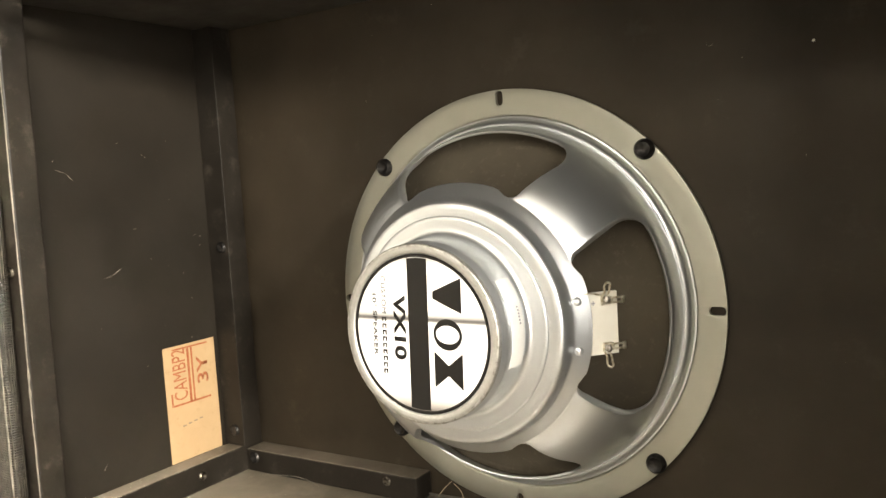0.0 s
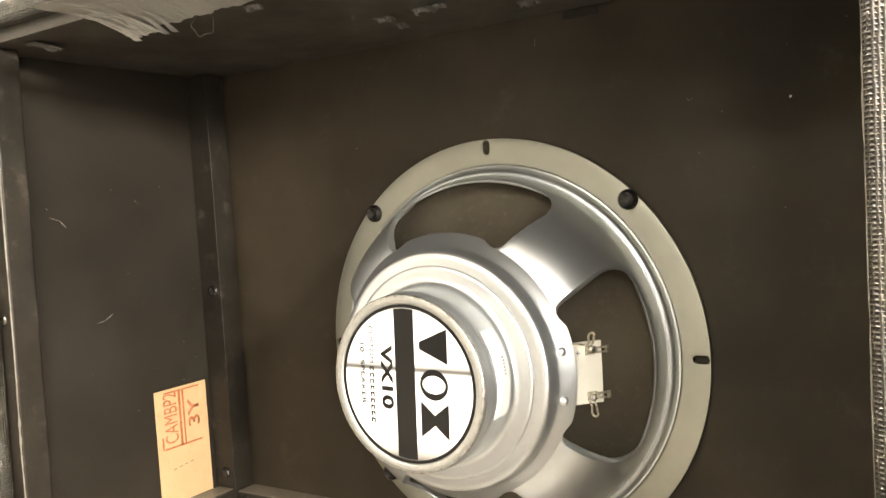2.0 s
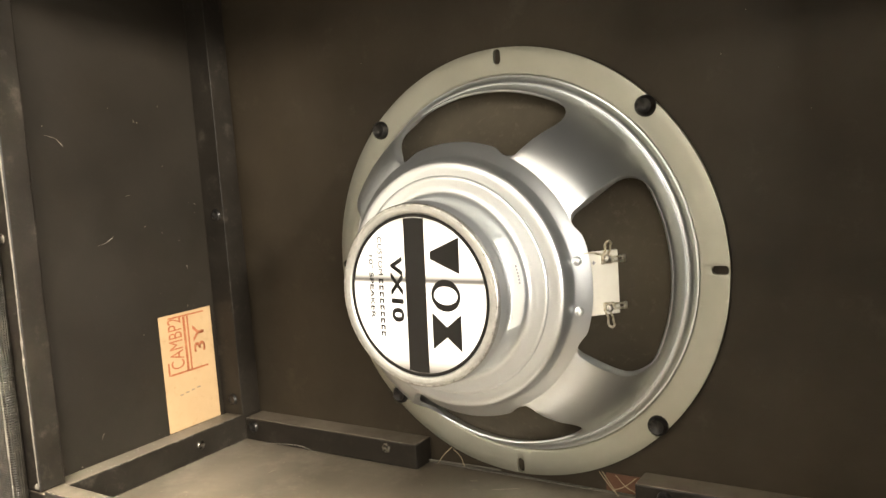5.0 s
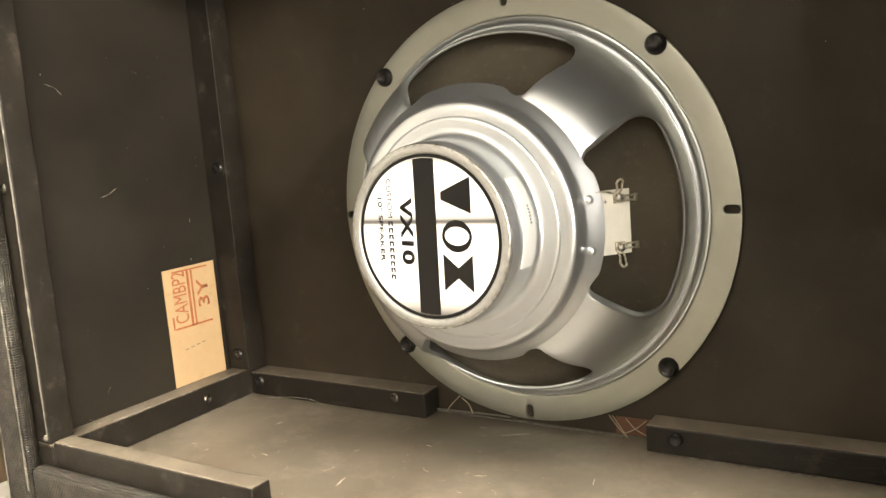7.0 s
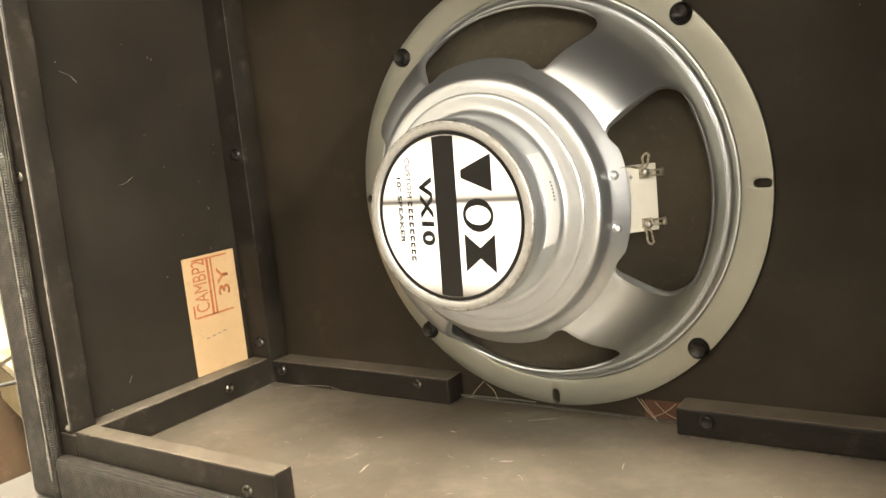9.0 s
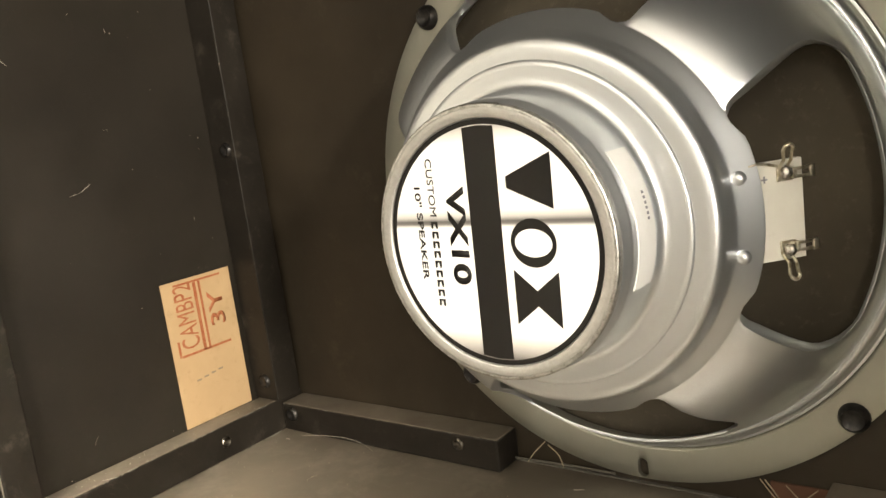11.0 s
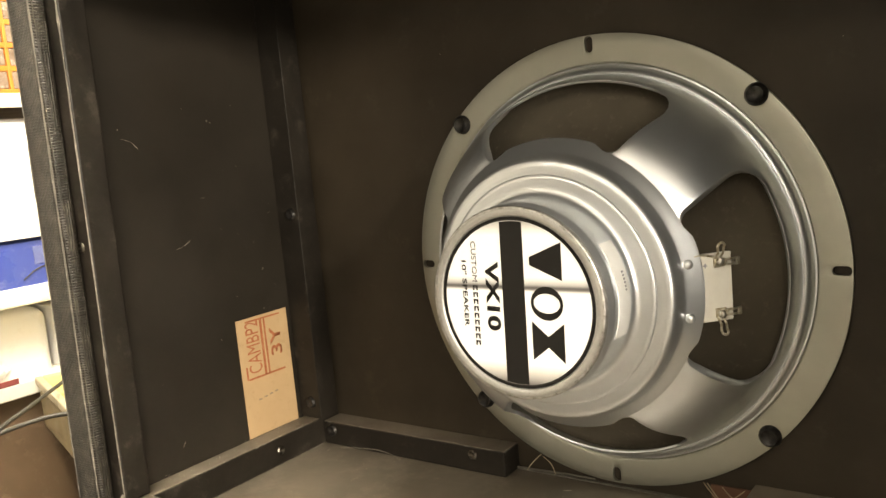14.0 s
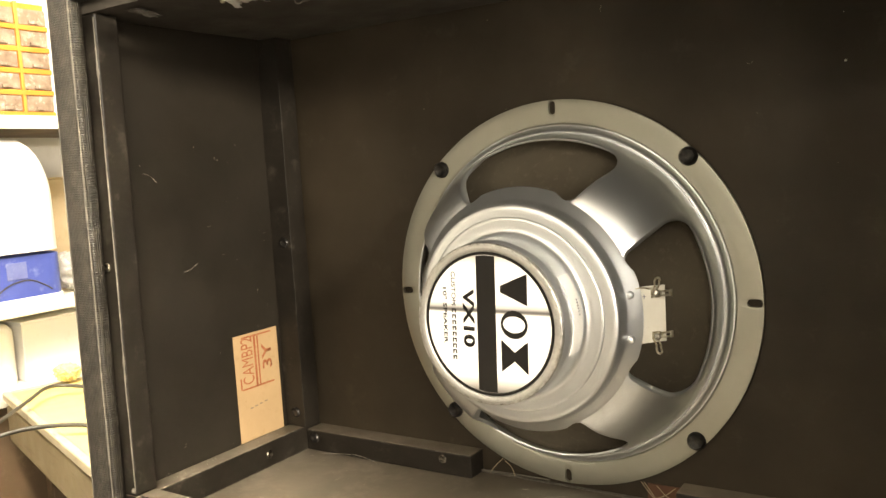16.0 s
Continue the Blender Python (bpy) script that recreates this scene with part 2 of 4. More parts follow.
FOIL_DULL = worn("dull_foil_scraps", (0.05, 0.046, 0.04), (0.16, 0.15, 0.14), (0.34, 0.33, 0.31), (0.3, 0.5), scale=90, dust_scale=160)

PLASTER = worn("wall_paint", (0.60, 0.58, 0.53), (0.66, 0.64, 0.59), (0.52, 0.49, 0.43), (0.7, 0.9), scale=2, dust_scale=9)
GREY_WALL = worn("grey_wall_paint", (0.24, 0.235, 0.22), (0.30, 0.29, 0.27), (0.2, 0.19, 0.17), (0.7, 0.9), scale=2, dust_scale=9)
CEIL = worn("ceiling_paint", (0.70, 0.69, 0.66), (0.76, 0.75, 0.72), (0.66, 0.64, 0.60), (0.8, 0.95), scale=2)
WOOD_FLOOR = worn("floor_boards", (0.07, 0.055, 0.042), (0.11, 0.088, 0.068), (0.15, 0.125, 0.10), (0.5, 0.7), scale=3, grain=(6, 0.6, 1))
BENCH_WOOD = worn("bench_wood", (0.07, 0.062, 0.052), (0.10, 0.09, 0.075), (0.05, 0.044, 0.036), (0.7, 0.85), scale=5, grain=(1, 8, 1))
BROWN_WOOD = worn("brown_wood", (0.075, 0.048, 0.026), (0.125, 0.08, 0.045), (0.19, 0.135, 0.08), (0.5, 0.7), scale=6)
OLIVE_WOOD = worn("olive_brown_wood", (0.20, 0.155, 0.085), (0.30, 0.24, 0.14), (0.12, 0.085, 0.04), (0.5, 0.7), scale=9, grain=(0.4, 3, 3))
YELLOW_TOP = worn("yellow_laminate", (0.70, 0.55, 0.17), (0.78, 0.64, 0.26), (0.62, 0.48, 0.18), (0.4, 0.6), scale=6)
EDGE_GREY = worn("worn_edge_strip", (0.42, 0.36, 0.24), (0.55, 0.48, 0.34), (0.25, 0.2, 0.12), (0.5, 0.7), scale=14)
WHITE_PLASTIC = worn("white_plastic", (0.78, 0.77, 0.74), (0.84, 0.83, 0.81), (0.72, 0.7, 0.66), (0.35, 0.5), scale=4)
BLUE_PLASTIC = worn("blue_plastic", (0.03, 0.05, 0.25), (0.06, 0.09, 0.36), (0.2, 0.23, 0.45), (0.25, 0.4), scale=6)
BLUE_PALE = worn("pale_blue_plastic", (0.10, 0.12, 0.30), (0.15, 0.18, 0.38), (0.22, 0.25, 0.42), (0.3, 0.45), scale=20)
WHITE_PAINT = worn("white_shelf_paint", (0.74, 0.70, 0.60), (0.8, 0.77, 0.68), (0.66, 0.6, 0.5), (0.5, 0.7), scale=5)
ORANGE = worn("orange_plastic", (0.46, 0.15, 0.018), (0.54, 0.20, 0.03), (0.40, 0.16, 0.04), (0.35, 0.5), scale=10)
CLEAR = worn("clear_plastic_full_of_parts", (0.13, 0.09, 0.06), (0.27, 0.21, 0.16), (0.55, 0.50, 0.43), (0.15, 0.3), scale=40, dust_scale=70)
RED_BAND = worn("dull_red_print", (0.20, 0.04, 0.035), (0.28, 0.07, 0.06), (0.36, 0.16, 0.14), (0.5, 0.7), scale=20)
CABLE = material("dark_cable", (0.05, 0.045, 0.035), 0.5)
GREY_FILM = worn("grey_plastic_film", (0.34, 0.33, 0.31), (0.5, 0.49, 0.47), (0.72, 0.71, 0.68), (0.2, 0.35), scale=30, dust_scale=60)
CARTON = worn("beige_carton", (0.46, 0.36, 0.22), (0.54, 0.43, 0.28), (0.4, 0.3, 0.18), (0.7, 0.85), scale=12)
YELLOW_PAPER = worn("yellow_paper", (0.62, 0.50, 0.22), (0.7, 0.58, 0.3), (0.5, 0.4, 0.2), (0.6, 0.8), scale=30)
THREAD = material("pale_thread", (0.30, 0.24, 0.16), 0.8)
LAMP_WHITE = material("lamp_diffuser", (0.9, 0.88, 0.8), 0.5)
bsdf(LAMP_WHITE).inputs["Emission Color"].default_value = (1.0, 0.88, 0.68, 1)
bsdf(LAMP_WHITE).inputs["Emission Strength"].default_value = 6.0


# ---- mesh helpers ----
def mesh_of(name, bm, mat, smooth=None):
    bmesh.ops.recalc_face_normals(bm, faces=bm.faces)
    me = bpy.data.meshes.new(name)
    bm.to_mesh(me)
    bm.free()
    me.materials.append(mat)
    if smooth is not None:
        me.shade_smooth()
        if smooth < 3.1:
            me.set_sharp_from_angle(angle=smooth)
    return me


def part(name, bm, mat, parent=None, label="", smooth=None, at=None):
    ob = new(name, mesh_of(name, bm, mat, smooth))
    if at is not None:
        ob.matrix_world = at
    if parent is not None:
        bpy.context.view_layer.update()
        ob.parent = parent
        ob.matrix_parent_inverse = parent.matrix_world.inverted()
    if label:
        tagged(ob, label)
    return ob


def thing(name, label, category, at=(0, 0, 0), group="", kind=""):
    ob = new(name)
    ob.empty_display_size = 0.05
    ob.location = at
    bpy.context.view_layer.update()
    return tagged(ob, label, category, group, kind)


def box(x0, x1, y0, y1, z0, z1, bevel=0.0, bm=None, seg=2):
    own = bm is None
    bm = bmesh.new() if own else bm
    made = bmesh.ops.create_cube(bm, size=1, matrix=Matrix.Translation(((x0 + x1) / 2, (y0 + y1) / 2, (z0 + z1) / 2)) @ Matrix.Diagonal((x1 - x0, y1 - y0, z1 - z0, 1)))
    if bevel:
        edges = list({e for v in made["verts"] for e in v.link_edges})
        bmesh.ops.bevel(bm, geom=edges, offset=bevel, segments=seg, profile=0.5, affect="EDGES")
    return bm


def lathe(profile, n=96, closed=False, a0=0.0, a1=2 * math.pi):
    """Turns (radius, depth) about the -y axis through the origin; depth runs along -y."""
    bm = bmesh.new()
    full = abs(a1 - a0 - 2 * math.pi) < 1e-6
    cols = n if full else n + 1
    rings = []
    for i in range(cols):
        a = a0 + (a1 - a0) * i / n
        rings.append([bm.verts.new((r * math.sin(a), -d, r * math.cos(a))) for r, d in profile])
    for i in range(n):
        p, q = rings[i], rings[(i + 1) % cols]
        for j in range(len(profile) - 1):
            bm.faces.new((p[j], p[j + 1], q[j + 1], q[j]))
        if closed:
            bm.faces.new((p[-1], p[0], q[0], q[-1]))
    bmesh.ops.remove_doubles(bm, verts=bm.verts, dist=1e-6)
    return bm


def tube(points, radius, n=8, bm=None):
    """A round wire through points."""
    bm = bm or bmesh.new()
    pts = [Vector(p) for p in points]
    rings = []
    for i, p in enumerate(pts):
        d = (pts[min(i + 1, len(pts) - 1)] - pts[max(i - 1, 0)]).normalized()
        a = d.cross(Vector((0.31, 0.52, 0.79))).normalized()
        b = d.cross(a)
        rings.append([bm.verts.new(p + radius * (math.cos(2 * math.pi * k / n) * a + math.sin(2 * math.pi * k / n) * b)) for k in range(n)])
    for p, q in zip(rings, rings[1:]):
        for k in range(n):
            bm.faces.new((p[k], p[(k + 1) % n], q[(k + 1) % n], q[k]))
    bm.faces.new(rings[0][::-1])
    bm.faces.new(rings[-1])
    return bm


def spline(points, steps=10):
    """Catmull-Rom through points."""
    p = [Vector(v) for v in points]
    p = [2 * p[0] - p[1]] + p + [2 * p[-1] - p[-2]]
    out = []
    for i in range(1, len(p) - 2):
        for k in range(steps):
            t = k / steps
            out.append(0.5 * (2 * p[i] + (p[i + 1] - p[i - 1]) * t + (2 * p[i - 1] - 5 * p[i] + 4 * p[i + 1] - p[i + 2]) * t**2 + (3 * p[i] - p[i - 1] - 3 * p[i + 1] + p[i + 2]) * t**3))
    out.append(p[-2])
    return out


def lettering(name, text, width, height, at, mat, parent, thick=0.00015, bold=0.012):
    """Raised writing that fills width x height, centred on the pose at (x along the line, y up the letters)."""
    cu = bpy.data.curves.new(name, "FONT")
    cu.body, cu.extrude, cu.offset = text, 0.0, bold
    tmp = bpy.data.objects.new(name, cu)
    scene.collection.objects.link(tmp)
    me = bpy.data.meshes.new_from_object(tmp.evaluated_get(bpy.context.evaluated_depsgraph_get()))
    bpy.data.objects.remove(tmp)
    xs, ys = [v.co.x for v in me.vertices], [v.co.y for v in me.vertices]
    for v in me.vertices:
        v.co = ((v.co.x - (min(xs) + max(xs)) / 2) * width / (max(xs) - min(xs)), (v.co.y - (min(ys) + max(ys)) / 2) * height / (max(ys) - min(ys)), 0)
    bm = bmesh.new()
    bm.from_mesh(me)
    bpy.data.meshes.remove(me)
    up = bmesh.ops.extrude_face_region(bm, geom=bm.faces[:])
    bmesh.ops.translate(bm, verts=[v for v in up["geom"] if isinstance(v, bmesh.types.BMVert)], vec=(0, 0, thick))
    bm.transform(at)
    return part(name, bm, mat, parent)


def slab(name, outline, at, mat, parent, thick=0.0002):
    """A flat shape from its outline (x, y) on the pose at."""
    bm = bmesh.new()
    f = bm.faces.new([bm.verts.new((x, y, 0)) for x, y in outline])
    up = bmesh.ops.extrude_face_region(bm, geom=[f])
    bmesh.ops.translate(bm, verts=[v for v in up["geom"] if isinstance(v, bmesh.types.BMVert)], vec=(0, 0, thick))
    bm.transform(at)
    return part(name, bm, mat, parent)


# ---- the cabinet ----
XL, XR = -0.237, 0.2190         # inner faces of the sides
ZF, ZT = 0.0095, 0.334          # floor and top inside
YB, YR = 0.0, -0.1845           # baffle and rear rim
WALL = 0.018
CLEAT_R = -0.1745               # rear face of the rear cleats

cabinet = thing("amplifier_cabinet", "black-painted open-backed plywood amplifier cabinet in black vinyl cloth", "cabinet", (0, 0, ZF - WALL))


def screw_mesh(r=0.0042, h=0.0022):
    bm = bmesh.new()
    bm2 = lathe([(0.0, h), (r * 0.25, h), (r * 0.7, h * 0.85), (r * 0.95, h * 0.45), (r, 0.0), (r * 0.6, -0.002)], 20)
    # cross recess as four small dark notches
    me = bpy.data.meshes.new("tmp")
    bm2.to_mesh(me)
    bm2.free()
    bm.from_mesh(me)
    bpy.data.meshes.remove(me)
    for f in list(bm.faces):
        c2 = f.calc_center_median()
        if math.hypot(c2.x, c2.z) < r * 0.5 and (abs(c2.x) < r * 0.16 or abs(c2.z) < r * 0.16):
            for v in f.verts:
                if math.hypot(v.co.x, v.co.z) < r * 0.5:
                    v.co.y = -h * 0.45
    return bm


SCREW_ME = mesh_of("screw", screw_mesh(), BLACK_SCREW, 0.7)
SMALL_SCREW_ME = mesh_of("screw", screw_mesh(0.0032, 0.0014), WORN_SCREW, 0.7)


def screw(place, normal, parent, me=SCREW_ME):
    ob = new("screw", me)
    turn = Vector((0, -1, 0)).rotation_difference(Vector(normal)).to_matrix().to_4x4()
    ob.matrix_world = Matrix.Translation(place) @ turn @ pose(0, 0, 0, 0, random.uniform(0, 90), 0)
    ob.parent = parent
    bpy.context.view_layer.update()
    ob.matrix_parent_inverse = parent.matrix_world.inverted()
    return ob


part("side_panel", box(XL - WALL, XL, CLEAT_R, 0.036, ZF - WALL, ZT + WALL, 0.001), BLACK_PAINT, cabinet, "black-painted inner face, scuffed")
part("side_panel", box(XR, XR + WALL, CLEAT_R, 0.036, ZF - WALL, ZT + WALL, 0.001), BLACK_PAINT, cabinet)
bottom = part("bottom_panel", box(XL + 0.0002, XR - 0.0002, CLEAT_R, 0.036, ZF - WALL, ZF, 0.0005), FLOOR_PAINT, cabinet, "dusty scuffed black bottom board")
top = part("top_panel", box(XL + 0.0002, XR - 0.0002, CLEAT_R, 0.036, ZT, ZT + WALL, 0.0005), LIFTED_GREY, cabinet, "grey underside where foil was torn away, lightened in place of bounced light")

# baffle with its round cut-out
bm = bmesh.new()
N, RC = 64, 0.112
outer = []
for i in range(N):
    a = 2 * math.pi * i / N
    dx, dz = math.sin(a), math.cos(a)
    k = min(((XR if dx > 0 else -XL) / abs(dx)) if abs(dx) > 1e-9 else 9, ((ZT - 0.14 if dz > 0 else 0.14 - ZF) / abs(dz)) if abs(dz) > 1e-9 else 9)
    outer.append((k * dx, k * dz))
cols = []
for i in range(N):
    a = 2 * math.pi * i / N
    ix, iz = RC * math.sin(a), RC * math.cos(a)
    ox, oz = outer[i]
    cols.append([bm.verts.new((px, y, 0.14 + pz)) for px, pz, y in ((ix, iz, YB), (ox, oz, YB), (ox, oz, YB + 0.018), (ix, iz, YB + 0.018))])
for i in range(N):
    p, q = cols[i], cols[(i + 1) % N]
    for j in range(4):
        bm.faces.new((p[j], p[(j + 1) % 4], q[(j + 1) % 4], q[j]))
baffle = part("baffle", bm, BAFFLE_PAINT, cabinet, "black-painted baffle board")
part("grille_cloth", box(XL, XR, 0.0195, 0.021, ZF, ZT), TOLEX, cabinet)

def leaning(bm):
    """Shears the left rear edge, its head inwards, to fit the camera's view."""
    for v in bm.verts:
        v.co.x += 0.02 * (v.co.z - 0.13)
    return bm


# vinyl rims that wrap the rear edges of the shell
for x0, x1, z0, z1 in ((XL - WALL - 0.001, XL + 0.0065, ZF - WALL - 0.001, ZT + WALL + 0.001), (XR - 0.0012, XR + WALL + 0.001, ZF - WALL - 0.001, ZT + WALL + 0.001),
                       (XL + 0.0067, XR - 0.0014, ZF - WALL - 0.001, ZF + 0.0090), (XL + 0.0067, XR - 0.0014, ZT + 0.0060, ZT + WALL + 0.001)):
    bm = box(x0, x1, YR, CLEAT_R - 0.0003, z0, z1, 0.004, seg=3)
    part("vinyl_rim", leaning(bm) if x0 < XL else bm, TOLEX, cabinet, "black woven-grain vinyl cloth", smooth=0.8)
for x in (XL - WALL - 0.0014, XR + WALL + 0.0002):
    part("vinyl_side", box(x, x + 0.0012, CLEAT_R, 0.036, ZF - WALL, ZT + WALL), TOLEX, cabinet)
part("vinyl_top", box(XL - WALL, XR + WALL, CLEAT_R, 0.036, ZT + WALL + 0.0002, ZT + WALL + 0.0014), TOLEX, cabinet)


def cleat(x0, x1, y0, y1, z0, z1, screws=(), label="", lean=False, edge=0.0012):
    bm = box(x0, x1, y0, y1, z0, z1, edge)
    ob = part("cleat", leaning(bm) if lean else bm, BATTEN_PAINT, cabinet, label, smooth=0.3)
    for place, normal, me in screws:
        screw(place, normal, ob, me)
    return ob


# upright near the far corner, along the left side
cleat(XL + 0.0002, XL + 0.0202, -0.0225, -0.0050, ZF + 0.0200, ZT - 0.0005, [((XL + 0.0135, -0.0225, 0.177), (0, -1, 0), SCREW_ME), ((XL + 0.0115, -0.0225, 0.0410), (0, -1, 0), SCREW_ME)], edge=0.0005)
# foot of the left side
cleat(XL + 0.0002, XL + 0.0165, CLEAT_R + 0.0002, -0.0005, ZF + 0.0002, ZF + 0.0195, [((XL + 0.0165, -0.060, ZF + 0.010), (1, 0, 0), SMALL_SCREW_ME)])
# foot of the baffle, broken by the loudspeaker
cleat(XL + 0.0169, -0.067, -0.0180, -0.0002, ZF + 0.0002, ZF + 0.0170, [((-0.2115, -0.0180, 0.0205), (0, -1, 0), SCREW_ME), ((-0.0905, -0.0180, 0.0212), (0, -1, 0), SMALL_SCREW_ME)])
cleat(0.077, XR - 0.0002, -0.0180, -0.0002, ZF + 0.0002, ZF + 0.0155, [((0.0935, -0.0180, 0.0190), (0, -1, 0), SCREW_ME), ((0.195, -0.0180, 0.0190), (0, -1, 0), SCREW_ME)])
# rear cleats
cleat(XL + 0.0002, XL + 0.0150, CLEAT_R, -0.1580, ZF + 0.0198, ZT - 0.0005, [((XL + 0.0070, CLEAT_R, 0.178), (0, -1, 0), SMALL_SCREW_ME)], lean=True)
cleat(XL + 0.0168, -0.0610, CLEAT_R, -0.1620, ZF + 0.0002, ZF + 0.0220, [((-0.080, CLEAT_R, ZF + 0.011), (0, -1, 0), SMALL_SCREW_ME)])
# pale torn edge where the cloth was cut, along both rear cleats
def torn(x, y, z0, z1, wide, wander=0.0009, lumps=()):
    """A ragged strip of cut cloth up an edge, wandering, thin in places, with a few lumps."""
    bm = bmesh.new()
    n = 150
    rows = []
    for i in range(n + 1):
        z = z0 + (z1 - z0) * i / n
        w = wide * max(0.12, 0.75 + 1.1 * noise.noise((z * 38, x * 9, 2.0)) + 0.8 * noise.noise((z * 170, x * 9, 5.0)))
        for lz, lw in lumps:
            w += lw * max(0.0, 1 - abs(z - lz) / 0.004)
        k = wander * (noise.noise((z * 14, 4.0, x)) + 0.35 * noise.noise((z * 70, 4.0, x)))
        rows.append([bm.verts.new(p) for p in ((x + k - w, y, z), (x + k, y - 0.0006 - 0.4 * w, z), (x + k + w, y, z))])
    for p, q in zip(rows, rows[1:]):
        for j in range(2):
            bm.faces.new((p[j], p[j + 1], q[j + 1], q[j]))
    return bm


part("torn_edge", leaning(torn(XL + 0.0149, CLEAT_R - 0.0001, ZF + 0.024, ZT - 0.003, 0.0004, lumps=((0.118, 0.0012), (0.108, 0.0008), (0.298, 0.001)))), TORN_EDGE, cabinet, "pale torn edge of the cloth")
part("torn_edge", torn(XR - 0.0010, YR + 0.0026, ZF, ZT, 0.0003, 0.0004), TORN_EDGE, cabinet, "pale torn edge of the cloth")
part("frayed_edge", leaning(torn(XL + 0.0046, YR + 0.0004, ZF - 0.006, ZT + 0.008, 0.0006, 0.0006)), FRAY, cabinet, "frayed grey edge of the vinyl")
part("rubbed_edge", leaning(torn(XL - WALL + 0.0026, YR + 0.0003, ZF - 0.006, ZT + 0.008, 0.0005, 0.0004)), FRAY, cabinet, "pale rubbed edge of the vinyl")
# the joint under the loudspeaker: a pale lip, bare wood and loose threads
part("floor_lip", box(-0.074, 0.073, -0.0026, -0.0003, ZF + 0.0002, ZF + 0.0009, 0.0003), FRAY, cabinet, "pale raised lip of the bottom board")
part("splinter", tube(spline([(-0.0715, -0.0040, ZF + 0.0022), (-0.050, -0.0034, ZF + 0.0026), (-0.030, -0.0030, ZF + 0.0030), (-0.014, -0.0030, ZF + 0.0030)], 6), 0.00055, 6), TORN_EDGE, cabinet, "pale lifted splinter along the joint", smooth=3.1)
part("bare_wood", box(0.054, 0.0765, -0.0012, -0.0002, ZF + 0.0012, ZF + 0.0115), BARE_WOOD, cabinet, "bare red-brown plywood patch")
for pts in ([(-0.060, -0.004, 0.0105), (-0.056, -0.003, 0.016), (-0.050, -0.002, 0.022)], [(0.050, -0.0015, 0.0215), (0.056, -0.004, 0.016), (0.062, -0.005, 0.0105)], [(0.052, -0.0015, 0.0215), (0.059, -0.005, 0.015), (0.063, -0.006, 0.0102)], [(-0.048, -0.003, 0.021), (-0.043, -0.003, 0.017), (-0.040, -0.004, 0.0115)], [(0.060, -0.0014, 0.0205), (0.066, -0.0022, 0.015), (0.072, -0.0016, 0.0118)], [(0.072, -0.0014, 0.0205), (0.066, -0.0030, 0.0155), (0.058, -0.0016, 0.0112)]):
    part("loose_thread", tube(spline(pts, 5), 0.00028, 5), THREAD, cabinet)

# speck of bare wood on the baffle
part("nail_head", lathe([(0.0, 0.0005), (0.0004, 0.0004), (0.0007, 0.0)], 10), FIBRE, cabinet, "tiny pale nail head", at=Matrix.Translation((0.1700, 0.0, 0.2722)))
part("nail_head", lathe([(0.0, 0.0016), (0.0012, 0.0012), (0.0018, 0.0)], 12), TIN, cabinet, at=Matrix.Translation((-0.146, -0.138, ZT)) @ pose(0, 0, 0, 90, 0, 0))


def foil_scrap(x0, x1, y0, y1, drop, seed, ragged=0.004, n=40, m=14):
    """Crumpled foil under the top panel, with a ragged edge towards the baffle that curls down."""
    bm = bmesh.new()
    rows = []
    for i in range(n + 1):
        u = i / n
        edge = ragged * (noise.noise((u * 9, seed, 0.3)) + 0.6 * noise.noise((u * 31, seed, 1.7)))
        row = []
        for j in range(m + 1):
            v = j / m
            y = y0 + (y1 + edge - y0) * v
            z = ZT - 0.0012 - drop * v**3 - 0.0010 * abs(noise.noise((u * 24, v * 3, seed))) - 0.0006 * abs(noise.noise((u * 70, v * 7, seed)))
            row.append(bm.verts.new((x0 + (x1 - x0) * u, y, z)))
        rows.append(row)
    for p, q in zip(rows, rows[1:]):
        for j in range(m):
            bm.faces.new((p[j], p[j + 1], q[j + 1], q[j]))
    return bm


foil = thing("foil_lining", "crumpled torn aluminium foil stuck under the top panel", "foil", (-0.10, -0.17, ZT - 0.001))
part("sheet", foil_scrap(-0.122, 0.030, -0.2080, -0.1545, 0.004, 3.0, n=90), FOIL, foil, smooth=0.5)
part("torn_flap", foil_scrap(-0.121, -0.100, -0.205, -0.1540, 0.007, 8.0), FOIL, foil, smooth=0.5)
for x, w in ((-0.1185, 0.0022), (-0.096, 0.0016), (-0.089, 0.0012)):
    part("fold", foil_scrap(x, x + w, -0.190, -0.1530, 0.009, 20 * w + x, n=6), FOIL, foil, smooth=0.5)
for k, (x, y, wx, wy) in enumerate(((-0.193, -0.158, 0.010, 0.018), (-0.022, -0.068, 0.011, 0.006), (0.008, -0.070, 0.020, 0.004), (-0.024, -0.049, 0.008, 0.006), (-0.051, -0.137, 0.010, 0.003), (0.052, -0.042, 0.012, 0.005))):
    sc = thing("foil_scrap", "small torn scrap of foil stuck under the top panel", "foil", (x, y, ZT - 0.001), "foil scraps under the top panel")
    part("scrap", foil_scrap(x - wx / 2, x + wx / 2, y - wy / 2, y + wy / 2, 0.002, 11.0 + k, 0.004, 16, 6), FOIL_DULL, sc, smooth=0.5)
curl = thing("wire_curl", "thin pale star-shaped curl of wire hanging under the top panel", "wire", (-0.081, -0.142, ZT - 0.0005))
